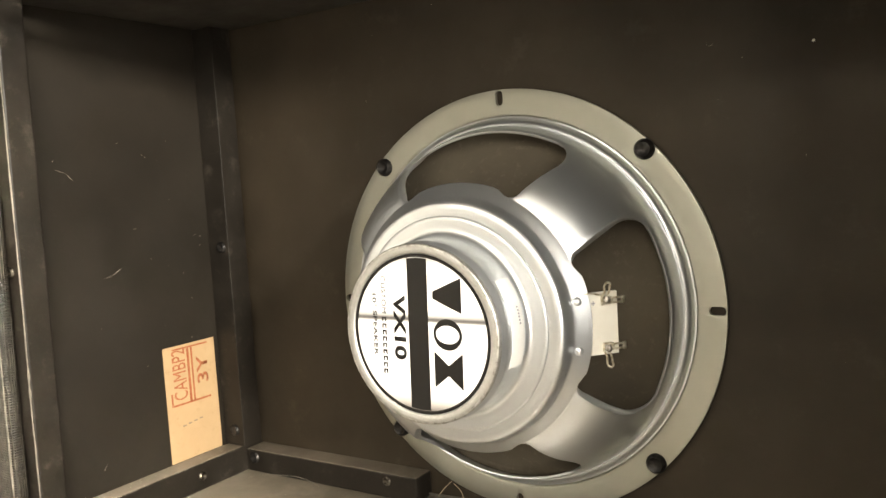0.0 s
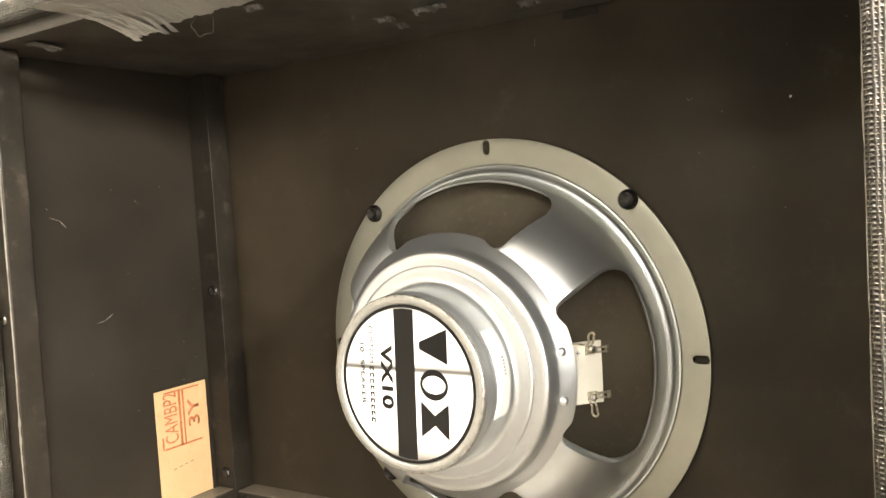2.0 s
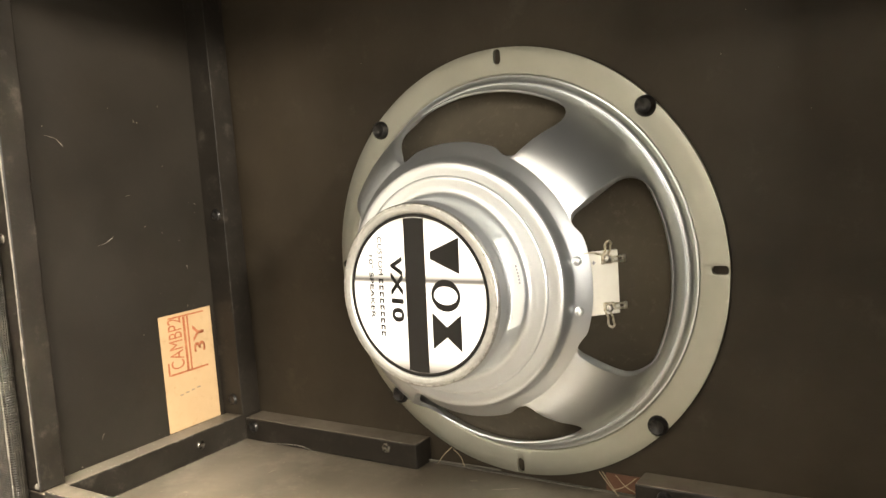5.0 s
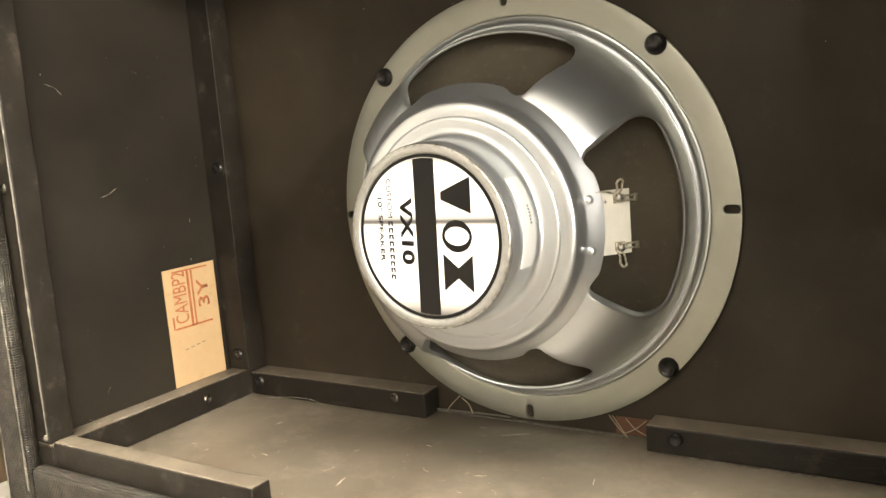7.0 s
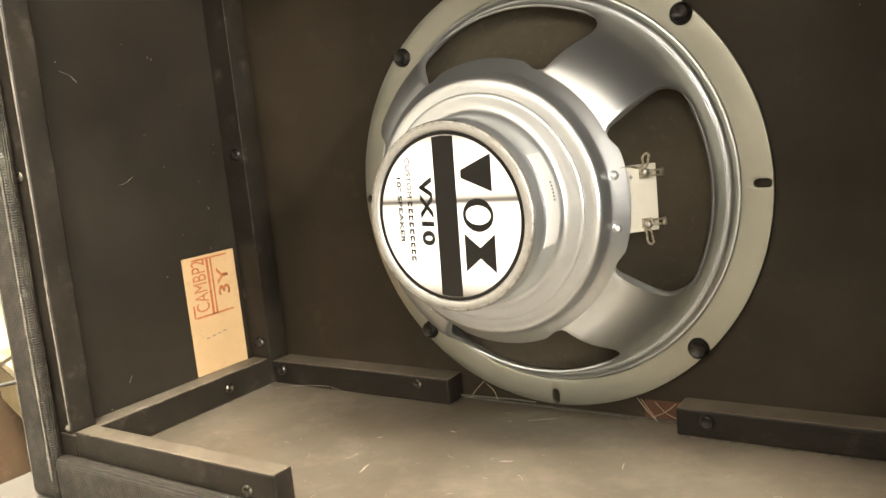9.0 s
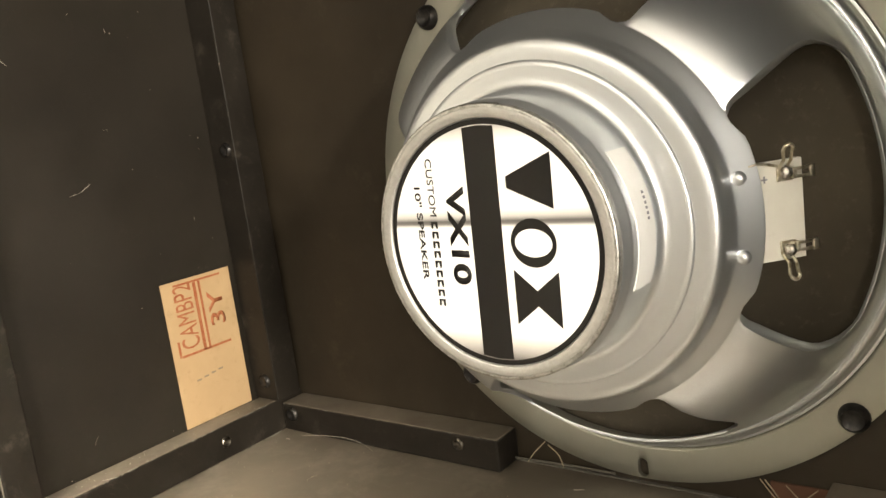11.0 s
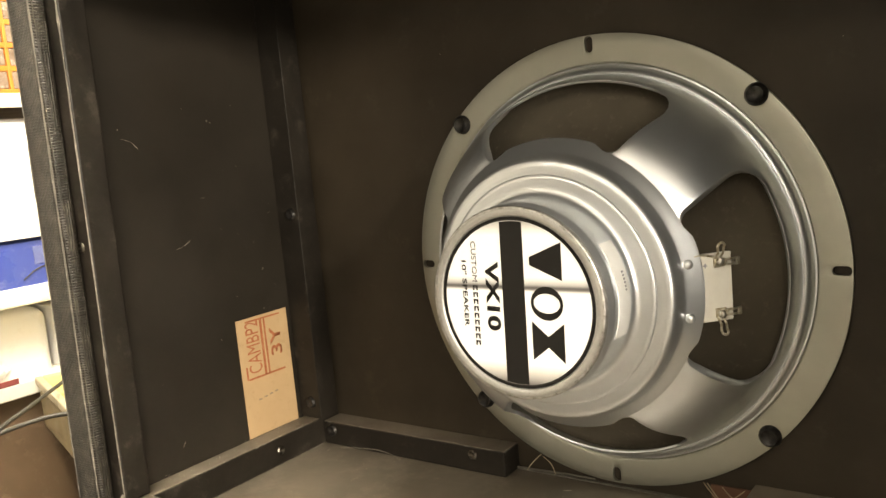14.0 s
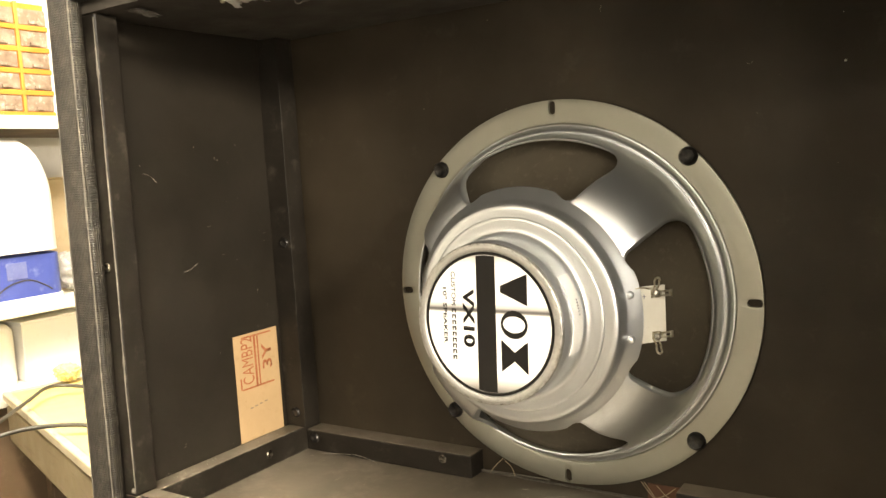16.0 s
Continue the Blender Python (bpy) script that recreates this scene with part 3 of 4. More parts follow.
part("loop", tube([(-0.081 + (0.0052 + 0.0008 * math.cos(5 * a + 1.2)) * math.sin(a) * 0.9, -0.142 + 0.003 * math.sin(a), ZT - 0.0066 + (0.0052 + 0.0008 * math.cos(5 * a + 1.2)) * math.cos(a)) for a in [2 * math.pi * i / 60 for i in range(1, 60)]], 0.00028, 6), TORN_EDGE, curl, smooth=3.1)
part("tail", tube([(-0.081, -0.142, ZT - 0.0012), (-0.0808, -0.142, ZT + 0.0003)], 0.00022, 6), TORN_EDGE, curl)
part("patch", box(0.053, 0.073, -0.0010, -0.0003, 0.3285, ZT - 0.0005, 0.0002), BATTEN_PAINT, cabinet)

# ---- the loudspeaker ----
ZC = 0.14
speaker = thing("loudspeaker", "ten-inch loudspeaker with a zinc-plated pressed steel basket and printed magnet cover", "loudspeaker", (0, 0, ZC))
AT = Matrix.Translation((0, 0, ZC))

RIMS = [(0.1112, 0.0016), (0.1098, 0.0018), (0.1090, 0.0040), (0.1080, 0.0062), (0.1066, 0.0068), (0.1056, 0.0064), (0.1048, 0.0082), (0.1040, 0.0122), (0.1030, 0.0160), (0.1018, 0.0185)]
PLATE = [(0.0722, 0.0600), (0.0720, 0.0602), (0.0706, 0.06155), (0.0690, 0.0631), (0.0672, 0.06482), (0.0668, 0.0653), (0.0662, 0.0664), (0.0657, 0.0690), (0.0652, 0.0712), (0.0645, 0.0726), (0.0635, 0.0733), (0.0615, 0.0737), (0.0590, 0.0740), (0.0560, 0.0742), (0.0530, 0.0744)]
R_IN, D_IN, R_OUT, D_OUT = 0.0722, 0.0600, 0.1018, 0.0185


def outer_half(s):
    """Half-angle of a window, in degrees, from its inner (0) to its outer edge (1)."""
    base = 28.7 + 5.3 * s
    if s > 0.70:
        k = (s - 0.70) / 0.30
        base -= 8.5 * (1 - math.sqrt(max(0.0, 1 - k * k)))
    if s < 0.12:
        k = (0.12 - s) / 0.12
        base -= 2.5 * (1 - math.sqrt(max(0.0, 1 - k * k)))
    return base


def basket():
    bm = bmesh.new()
    UW, U, NW, NA = 26.0, 45.0, 12, 8
    us = [-U + (U - UW) * i / NA for i in range(NA)] + [-UW + 2 * UW * i / (2 * NW) for i in range(2 * NW)] + [UW + (U - UW) * i / NA for i in range(NA)]
    svals = [0, 0.03, 0.08, 0.14, 0.2, 0.3, 0.4, 0.5, 0.6, 0.72, 0.8, 0.87, 0.93, 0.97, 0.99, 1.0]

    def warp(u, s):
        w = outer_half(s)
        a = abs(u)
        th = a / UW * w if a <= UW else w + (a - UW) / (U - UW) * (45 - w)
        return math.copysign(th, u)

    def ear(th):
        """The ring plate bulges outwards at each window."""
        k = min(1.0, max(0.0, (24.5 - abs(th)) / 6.0))
        return 0.0018 * k * k * (3 - 2 * k)

    grid = []
    for q in range(4):
        for u in us:
            col = []
            th0 = warp(u, 0)
            for r, d in PLATE[::-1]:
                e = ear(th0) * max(0.0, (r - 0.066) / 0.0062)
                col.append((th0, r + e, d - 1.1 * e, "in"))
            for s in svals[1:-1]:
                th = warp(u, s)
                r0, d0 = R_IN + ear(th0), D_IN - 1.1 * ear(th0)
                r1, d1 = R_OUT, D_OUT
                f = s
                r = r0 + (r1 - r0) * f
                # a sheet that leaves the plate gently and falls steeply to the rim
                d = d0 + (d1 - d0) * (0.25 * f + 0.75 * f**2.4)
                col.append((th, r, d, "mid"))
            th1 = warp(u, 1)
            for r, d in RIMS[::-1]:
                col.append((th1, r, d, "out"))
            grid.append([bm.verts.new((r * math.sin(radians(90 * q + th)), -d, r * math.cos(radians(90 * q + th)))) for th, r, d, _ in col])
    n_in, n_mid = len(PLATE), len(svals) - 2
    total, per = len(grid), len(us)
    for i in range(total):
        p, q = grid[i], grid[(i + 1) % total]
        k = i % per
        window = NA <= k < NA + 2 * NW
        for j in range(len(p) - 1):
            if window and n_in - 1 <= j < n_in + n_mid:
                continue
            bm.faces.new((p[j], p[j + 1], q[j + 1], q[j]))
    # turned-down edges of the arms along the windows
    for i in range(total):
        k = i % per
        if k in (NA, NA + 2 * NW):
            col = grid[i]
            low = []
            for j in range(n_in - 1, n_in + n_mid + 1):
                w = math.sin(math.pi * (j - n_in + 1) / (n_mid + 1)) ** 0.5
                co = col[j].co
                side = 1 if k == NA else -1
                ang = math.atan2(co.x, co.z) + side * 0.0012 * w / math.hypot(co.x, co.z)
                rr = math.hypot(co.x, co.z)
                low.append(bm.verts.new((rr * math.sin(ang), co.y + 0.0055 * w, rr * math.cos(ang))))
            for a, j in enumerate(range(n_in - 1, n_in + n_mid)):
                bm.faces.new((col[j], col[j + 1], low[a + 1], low[a]))
    return bm


frame_part = part("basket", basket(), STEEL, speaker, "bright zinc-plated pressed steel basket with four windows", smooth=3.14, at=AT)
sol = frame_part.modifiers.new("sheet", "SOLIDIFY")
sol.thickness, sol.offset = 0.0014, 0.0
bev = frame_part.modifiers.new("edge", "BEVEL")
bev.width, bev.segments, bev.limit_method, bev.angle_limit = 0.0005, 2, "ANGLE", radians(50)


def flange_mesh():
    """A flat ring with four open slots and four screw seats in its edge."""
    bm = bmesh.new()
    n = 360
    R0, R1 = 0.1125, 0.1270
    slot_c, slot_w, slot_l = 0.1221, 0.0024, 0.0044
    loops = {}
    # ring built of radial strips; the slots are cut by leaving out a band and following its outline
    def span(a):
        """Cut-out in radius at this angle from the nearest slot, or None."""
        da = (a + 45) % 90 - 45
        x = abs(radians(da)) * slot_c
        if x >= slot_w:
            return None
        cap = math.sqrt(slot_w**2 - x**2)
        h = slot_l - slot_w + cap
        return slot_c - h, slot_c + h
    angs = sorted(set([i * 360 / n for i in range(n)] + [q * 90 + s * math.degrees(slot_w / slot_c) * f for q in range(4) for s in (-1, 1) for f in (0, 0.2, 0.4, 0.6, 0.75, 0.87, 0.95, 0.985, 1.0)]))
    angs = sorted(set(round(a % 360, 5) for a in angs))
    def v(r, a, d):
        key = (round(r, 6), a, d)
        if key not in loops:
            loops[key] = bm.verts.new((r * math.sin(radians(a)), -d, r * math.cos(radians(a))))
        return loops[key]
    for i, a in enumerate(angs):
        b = angs[(i + 1) % len(angs)]
        sa, sb = span(a), span(b)
        if sa or sb:
            sa, sb = sa or (slot_c,) * 2, sb or (slot_c,) * 2
            bands = [((R0, sa[0]), (R0, sb[0])), ((sa[1], R1), (sb[1], R1))]
        else:
            bands = [((R0, slot_c), (R0, slot_c)), ((slot_c, R1), (slot_c, R1))]
        for (a0, a1), (b0, b1) in bands:
            vs = []
            for w in (v(a0, a, 0), v(a1, a, 0), v(b1, b, 0), v(b0, b, 0)):
                if w not in vs:
                    vs.append(w)
            if len(vs) > 2:
                bm.faces.new(vs)
    return bm


flange = part("flange", flange_mesh(), ZINC_DULL, speaker, "dull olive-grey zinc flange with slotted bolt holes", smooth=0.6, at=AT @ Matrix.Translation((0, -0.0017, 0)))
sol = flange.modifiers.new("sheet", "SOLIDIFY")
sol.thickness, sol.offset = 0.0026, 0.0
bev = flange.modifiers.new("edge", "BEVEL")
bev.width, bev.segments, bev.limit_method, bev.angle_limit = 0.0006, 2, "ANGLE", radians(50)
part("flange_lip", lathe([(0.1130, 0.0029), (0.1122, 0.0028), (0.1116, 0.0020), (0.1110, 0.0010), (0.1110, 0.0004), (0.1130, 0.0004)], 128, True), ZINC_DULL, speaker, smooth=0.9, at=AT)

for k in range(4):
    a = radians(45 + 90 * k)
    bm = screw_mesh(0.0058, 0.0042)
    ob = part("bolt", bm, BLACK_SCREW, speaker, "black domed cross-head bolt", smooth=0.7, at=AT @ Matrix.Translation((0.1222 * math.sin(a), -0.0030, 0.1222 * math.cos(a))))

COVER = [(0.0578, 0.0743), (0.0578, 0.0752), (0.0572, 0.0758), (0.0556, 0.0760), (0.0530, 0.0761), (0.0510, 0.0763), (0.0494, 0.0768), (0.0482, 0.0778), (0.0474, 0.0792), (0.0471, 0.0812), (0.0468, 0.0965), (0.0464, 0.0985), (0.0456, 0.0995), (0.0454, 0.1025), (0.0450, 0.1042), (0.0442, 0.1054), (0.0432, 0.1058), (0.0422, 0.1055), (0.0412, 0.1045), (0.0, 0.1045)]
cover = part("magnet_cover", lathe(COVER, 128), STEEL, speaker, "stepped bright steel magnet cover", smooth=0.9, at=AT)
part("cover_rim", lathe([(0.0411, 0.1046), (0.0412, 0.1054), (0.0416, 0.1058), (0.0442, 0.1059), (0.0449, 0.1057), (0.0453, 0.1051), (0.0455, 0.1040), (0.0456, 0.1022)], 128), CRIMP, speaker, "dull folded rim of the magnet cover", smooth=0.9, at=AT)
bm = lathe([(0.0447, 0.1059), (0.0453, 0.1060), (0.0458, 0.1056), (0.0460, 0.1048), (0.0457, 0.1040)], 300)
for v in bm.verts:
    a = math.atan2(v.co.x, v.co.z)
    k = 1 + 0.0035 * noise.noise((a * 24, v.co.y * 900, 1.0)) + 0.003 * noise.noise((a * 80, v.co.y * 900, 7.0))
    v.co.x, v.co.z = v.co.x * k, v.co.z * k
    v.co.y -= 0.00025 * noise.noise((a * 50, 3.0, 2.0))
part("crimped_edge", bm, NICKED, speaker, "nicked bright edge of the folded rim", smooth=0.9, at=AT)
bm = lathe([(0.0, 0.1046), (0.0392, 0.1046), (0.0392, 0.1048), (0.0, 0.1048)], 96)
label_disc = part("label", bm, LABEL_FACE, speaker, "round printed black and silver label", smooth=0.6, at=AT)


LABEL_TURN = Matrix.Translation((0.0004, 0, ZC + 0.0012)) @ pose(0, 0, 0, 0, 1.8, 0) @ Matrix.Translation((0, 0, -ZC))


def on_label(x, z, lift=0.0):
    """A pose on the label: line running down, letters' heads to the right."""
    return LABEL_TURN @ Matrix(((0, 1, 0, x), (0, 0, -1, -0.10485 - lift), (-1, 0, 0, ZC + z), (0, 0, 0, 1)))


part("label_ring", lathe([(0.0392, 0.1046), (0.0392, 0.1049), (0.0409, 0.1049), (0.0409, 0.1046)], 96, True), INK, label_disc, at=AT)
half = 0.0389
bm = bmesh.new()
B0, B1 = -0.0066, 0.0054
pts = [(B0, math.sqrt(half**2 - B0**2)), (0.5 * (B0 + B1), math.sqrt(half**2 - (0.5 * (B0 + B1)) ** 2)), (B1, math.sqrt(half**2 - B1**2))]
poly = pts + [(x, -z) for x, z in pts[::-1]]
bm.faces.new([bm.verts.new((x, -0.1049, ZC + z)) for x, z in poly])
bm.transform(Matrix.Translation((0, 0, ZC)) @ pose(0, 0, 0, 0, 1.8, 0) @ Matrix.Translation((0, 0, -ZC)))
part("band", bm, INK, label_disc)
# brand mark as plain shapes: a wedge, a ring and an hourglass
M1 = on_label(0.0164, 0.0)
slab("mark", [(-0.0285, 0.0082), (-0.0110, 0.0082), (-0.0175, -0.0082), (-0.0212, -0.0082)], M1, INK, label_disc)
bm = bmesh.new()
ring = [[bm.verts.new((rx * math.cos(2 * math.pi * i / 40), rz * math.sin(2 * math.pi * i / 40), 0.0002)) for i in range(40)] for rx, rz in ((0.0079, 0.0083), (0.0046, 0.0068))]
for i in range(40):
    bm.faces.new((ring[0][i], ring[0][(i + 1) % 40], ring[1][(i + 1) % 40], ring[1][i]))
bm.transform(M1)
part("mark", bm, INK, label_disc)
slab("mark", [(0.0090, 0.0082), (0.0272, 0.0082), (0.0206, 0.0), (0.0272, -0.0082), (0.0090, -0.0082), (0.0156, 0.0)], M1, INK, label_disc)
lettering("writing", "VX10", 0.0335, 0.0074, on_label(-0.0124, 0.0015), INK, label_disc, bold=0.035)
lettering("writing", "CUSTOM", 0.0195, 0.0027, on_label(-0.0222, 0.0178), INK, label_disc, bold=0.0)
for k in range(9):
    z = 0.0050 - 0.0034 * k
    slab("mark", [(-0.0012, -0.0013), (0.0012, -0.0013), (0.0012, -0.0007), (-0.0005, -0.0004), (-0.0005, 0.0004), (0.0012, 0.0007), (0.0012, 0.0013), (-0.0012, 0.0013)], on_label(-0.0222, z), INK, label_disc)
lettering("writing", '10" SPEAKER', 0.0325, 0.0026, on_label(-0.0281, 0.0018), INK, label_disc)

# sticker round the cover's side
a0, a1 = radians(56), radians(111)
part("sticker", lathe([(0.0469, 0.0806), (0.0474, 0.0807), (0.0471, 0.0936), (0.0466, 0.0937)], 24, True, a0, a1), STICKER, speaker, "white paper sticker", smooth=0.6, at=AT)

for k in range(6):
    b0 = radians(74 + 2.0 * k)
    part("faint_mark", lathe([(0.0472, 0.0842), (0.04755, 0.0843), (0.04745, 0.0854), (0.0471, 0.0855)], 3, True, b0, b0 + radians(1.1)), GREY_INK, speaker, at=AT)

# paper cone, seen through the windows
part("cone", lathe([(0.1105, 0.0), (0.106, 0.003), (0.102, 0.0025), (0.099, 0.0005), (0.060, 0.026), (0.030, 0.045), (0.020, 0.050), (0.0, 0.050)], 96), PAPER_CONE, speaker, "dark grey paper cone", smooth=3.14, at=AT)

# rivets, terminal board and lugs
for z in (0.0125, -0.0125):
    part("rivet", lathe([(0.0, 0.0022), (0.0012, 0.0020), (0.0020, 0.0012), (0.0023, 0.0), (0.0015, -0.001)], 20), STEEL, speaker, "bright domed rivet", smooth=0.9, at=AT @ Matrix.Translation((0.0686, -0.0633, z)) @ pose(0, 0, 0, 0, 0, 40))
TB = AT @ Matrix.Translation((0.0705, -0.0578, 0)) @ pose(0, 0, 0, 0, 0, 50)
board = part("terminal_board", box(0.0, 0.0180, -0.0008, 0.0008, -0.0160, 0.0160, 0.0003), FIBRE, speaker, "white fibre terminal board", at=TB)


def lug(z, way):
    """A tinned tag with a forked end, a bent-up eyelet and a lump of solder."""
    bm = box(0.0085, 0.0140, -0.0016, -0.0008, z - 0.0022, z + 0.0022, 0.0002)
    for dz in (0.0013, -0.0011):
        box(0.0135, 0.0195, -0.0030, -0.0024, z + dz - 0.0005, z + dz + 0.0005, 0.0001, bm)
    box(0.0190, 0.0212, -0.0031, -0.0023, z - 0.0018, z + 0.0020, 0.0003, bm)
    box(0.0130, 0.0145, -0.0030, -0.0010, z - 0.0016, z + 0.0018, 0.0002, bm)
    for dx in (-0.0013, 0.0013):
        tube([(0.0105 + dx, -0.0012, z + way * 0.0018), (0.0105 + dx, -0.0040, z + way * 0.0046), (0.0102 + dx * 1.2, -0.0048, z + way * 0.0078)], 0.00055, 6, bm)
    tube(spline([(0.0086, -0.0048, z + way * 0.0076), (0.0092, -0.0052, z + way * 0.0090), (0.0106, -0.0054, z + way * 0.0096), (0.0118, -0.0052, z + way * 0.0088), (0.0120, -0.0048, z + way * 0.0076)], 4), 0.0006, 6, bm)
    lg = part("lug", bm, TIN, board, "tinned solder lug", smooth=0.6, at=TB)
    bm = bmesh.new()
    bmesh.ops.create_icosphere(bm, subdivisions=3, radius=0.0019)
    for v in bm.verts:
        v.co *= 1 + 0.35 * noise.noise(v.co * 900 + Vector((z * 99, 0, 0)))
        v.co.y *= 0.7
    bm.transform(Matrix.Translation((0.0112, -0.0024, z + way * 0.0006)))
    part("solder", bm, SOLDER, board, smooth=3.1, at=TB)


for w, hgt in ((0.0022, 0.0005), (0.0005, 0.0022)):
    part("plus_mark", box(0.0042 - w / 2, 0.0042 + w / 2, -0.00095, -0.00082, 0.0105 - hgt / 2, 0.0105 + hgt / 2), GREY_INK, board, at=TB)
lug(0.0115, 1)
lug(-0.0120, -1)
part("lead_wire", tube(spline([(-0.004, -0.0012, 0.0150), (0.002, -0.0020, 0.0158), (0.0100, -0.0016, 0.0140)], 5), 0.0005, 6), TIN, board, at=TB)

speaker.scale = (1.0, 0.945, 1.0)     # depth flattened to fit the camera's view

# ---- paper label on the left side ----
slip = thing("paper_label", "tan paper slip with red crayon writing stuck to the side panel", "label", (XL, -0.0525, 0.070))
part("sheet", box(XL + 0.0002, XL + 0.0006, -0.0717, -0.0262, 0.0290, 0.1112), TAN_PAPER, slip)


def on_slip(y, z):
    """Line running up, letters' heads towards the rear."""
    return Matrix(((0, 0, 1, XL + 0.0007), (0, -1, 0, y), (1, 0, 0, z), (0, 0, 0, 1)))


lettering("writing", "CAMBP2", 0.036, 0.0115, on_slip(-0.0592, 0.0905), RED_INK, slip, bold=0.0)
lettering("writing", "3Y", 0.020, 0.0100, on_slip(-0.0390, 0.0905), RED_INK, slip)
for y0, y1, z0, z1 in ((-0.0517, -0.0499, 0.069, 0.108), (-0.0482, -0.0469, 0.069, 0.108), (-0.0640, -0.0330, 0.1082, 0.1093), (-0.0660, -0.0330, 0.0685, 0.0698), (-0.0677, -0.0664, 0.0690, 0.0780)):
    part("stroke", box(XL + 0.0006, XL + 0.00085, y0, y1, z0, z1), RED_INK, slip)
for k in range(4):
    part("faint_mark", box(XL + 0.0006, XL + 0.0008, -0.060 + 0.005 * k, -0.057 + 0.005 * k, 0.0530 + 0.0006 * k, 0.0540 + 0.0006 * k), FAINT_INK, slip)

# ---- room ----
def room_piece(name, bm, mat, label):
    return tagged(part(name, bm, mat, None), label, "room", "", "structure")


RX0, RX1, RY0, RY1, RZ0, RZ1 = -1.48, 1.90, -2.60, 1.50, -0.88, 1.60
room_piece("floor", box(RX0, RX1, RY0, RY1, RZ0 - 0.05, RZ0), WOOD_FLOOR, "brown wooden workshop floor")
room_piece("ceiling", box(RX0, RX1, RY0, RY1, RZ1, RZ1 + 0.05), CEIL, "off-white workshop ceiling")
room_piece("wall_west", box(RX0 - 0.08, RX0, RY0, RY1, RZ0, RZ1), PLASTER, "cream workshop wall")
room_piece("wall_east", box(RX1, RX1 + 0.08, RY0, RY1, RZ0, RZ1), GREY_WALL, "grey-beige workshop wall")
room_piece("wall_north", box(RX0 - 0.08, RX1 + 0.08, RY1, RY1 + 0.08, RZ0, RZ1), PLASTER, "cream workshop wall")
room_piece("wall_south", box(RX0 - 0.08, RX1 + 0.08, RY0 - 0.08, RY0, RZ0, RZ1), GREY_WALL, "grey-beige workshop wall")

# unseen support; its extent and tone are set for bounced light
bench = thing("workbench", "brown wooden workbench that carries the cabinet", "workbench", (0.1, -0.1, RZ0))
BT = ZF - WALL - 0.0012
part("bench_top", box(-0.30, 1.45, -0.95, 0.35, BT - 0.035, BT, 0.003), BENCH_WOOD, bench)
for x in (-0.24, 1.39):
    for y in (-0.89, 0.29):
        part("leg", box(x - 0.03, x + 0.03, y - 0.03, y + 0.03, RZ0, BT - 0.035, 0.003), BENCH_WOOD, bench)

# yellow-topped table beyond the cabinet
table = thing("side_table", "table with a pale yellow top and worn edge strip", "table", (-0.82, 0.30, RZ0))
TM = Matrix.Translation((-1.195, 0.256, -0.12)) @ pose(0, 0, 0, 0, 0, -18.2)
part("table_top", box(0.012, 0.72, 0.012, 0.46, -0.022, 0.0, 0.002), YELLOW_TOP, table, "pale yellow laminate top", at=TM)
part("edge_strip", box(0.0, 0.72, 0.0, 0.0118, -0.013, 0.0015, 0.002), EDGE_GREY, table, "worn pale edge strip", at=TM)
part("edge_strip", box(0.0, 0.0118, 0.0122, 0.46, -0.013, 0.0015, 0.002), EDGE_GREY, table, at=TM)
part("apron", box(0.004, 0.716, 0.004, 0.024, -0.085, -0.0225, 0.002), OLIVE_WOOD, table, "worn olive-brown apron board", at=TM)
part("apron", box(0.004, 0.024, 0.0245, 0.44, -0.085, -0.0225, 0.002), OLIVE_WOOD, table, at=TM)
for x, y in ((0.045, 0.045), (0.67, 0.045), (0.045, 0.41), (0.67, 0.41)):
    part("leg", box(x, x + 0.045, y, y + 0.045, RZ0 + 0.12, -0.0225, 0.002), BROWN_WOOD, table, at=TM)

for pts, name in (([(-0.90, 0.03, -0.1165), (-0.930, 0.075, -0.108), (-0.965, 0.125, -0.105), (-1.02, 0.203, -0.100), (-1.066, 0.262, -0.099), (-1.060, 0.296, -0.103), (-1.00, 0.315, -0.109), (-0.90, 0.30, -0.1165)], "cable"), ([(-0.93, 0.06, -0.1165), (-0.905, 0.095, -0.107), (-0.889, 0.131, -0.105), (-0.843, 0.167, -0.105), (-0.80, 0.185, -0.110), (-0.72, 0.20, -0.1165)], "cable")):
    cb = thing(name, "thin dark cable lying in a loop on the yellow table", "cable", pts[-1])
    part("cord", tube(spline(pts, 8), 0.0032, 8), CABLE, cb, smooth=3.1)

# shelves on the wall
rack = thing("wall_shelf", "white-edged wooden wall shelf above the bench", "shelf", (-1.30, 0.35, 0.352))
part("board", box(-1.478, -1.202, -0.20, 1.10, 0.342, 0.362, 0.002), BROWN_WOOD, rack)
part("edge_strip", box(-1.2018, -1.196, -0.20, 1.10, 0.340, 0.3635, 0.001), WHITE_PAINT, rack, "white edge strip")
for y in (-0.1, 1.0):
    part("bracket", box(-1.478, -1.25, y - 0.01, y + 0.01, 0.322, 0.3418, 0.002), BROWN_WOOD, rack)
low = thing("wall_shelf", "cream wall shelf with worn edge", "shelf", (-1.30, 0.35, 0.018))
part("board", box(-1.478, -1.182, -0.20, 1.10, 0.008, 0.029, 0.003), WHITE_PAINT, low)
for y in (-0.1, 1.0):
    part("bracket", box(-1.478, -1.25, y - 0.01, y + 0.01, -0.02, 0.0078, 0.002), WHITE_PAINT, low)
sideboard = thing("sideboard", "brown wooden sideboard under the shelves", "sideboard", (-1.32, 0.35, RZ0))
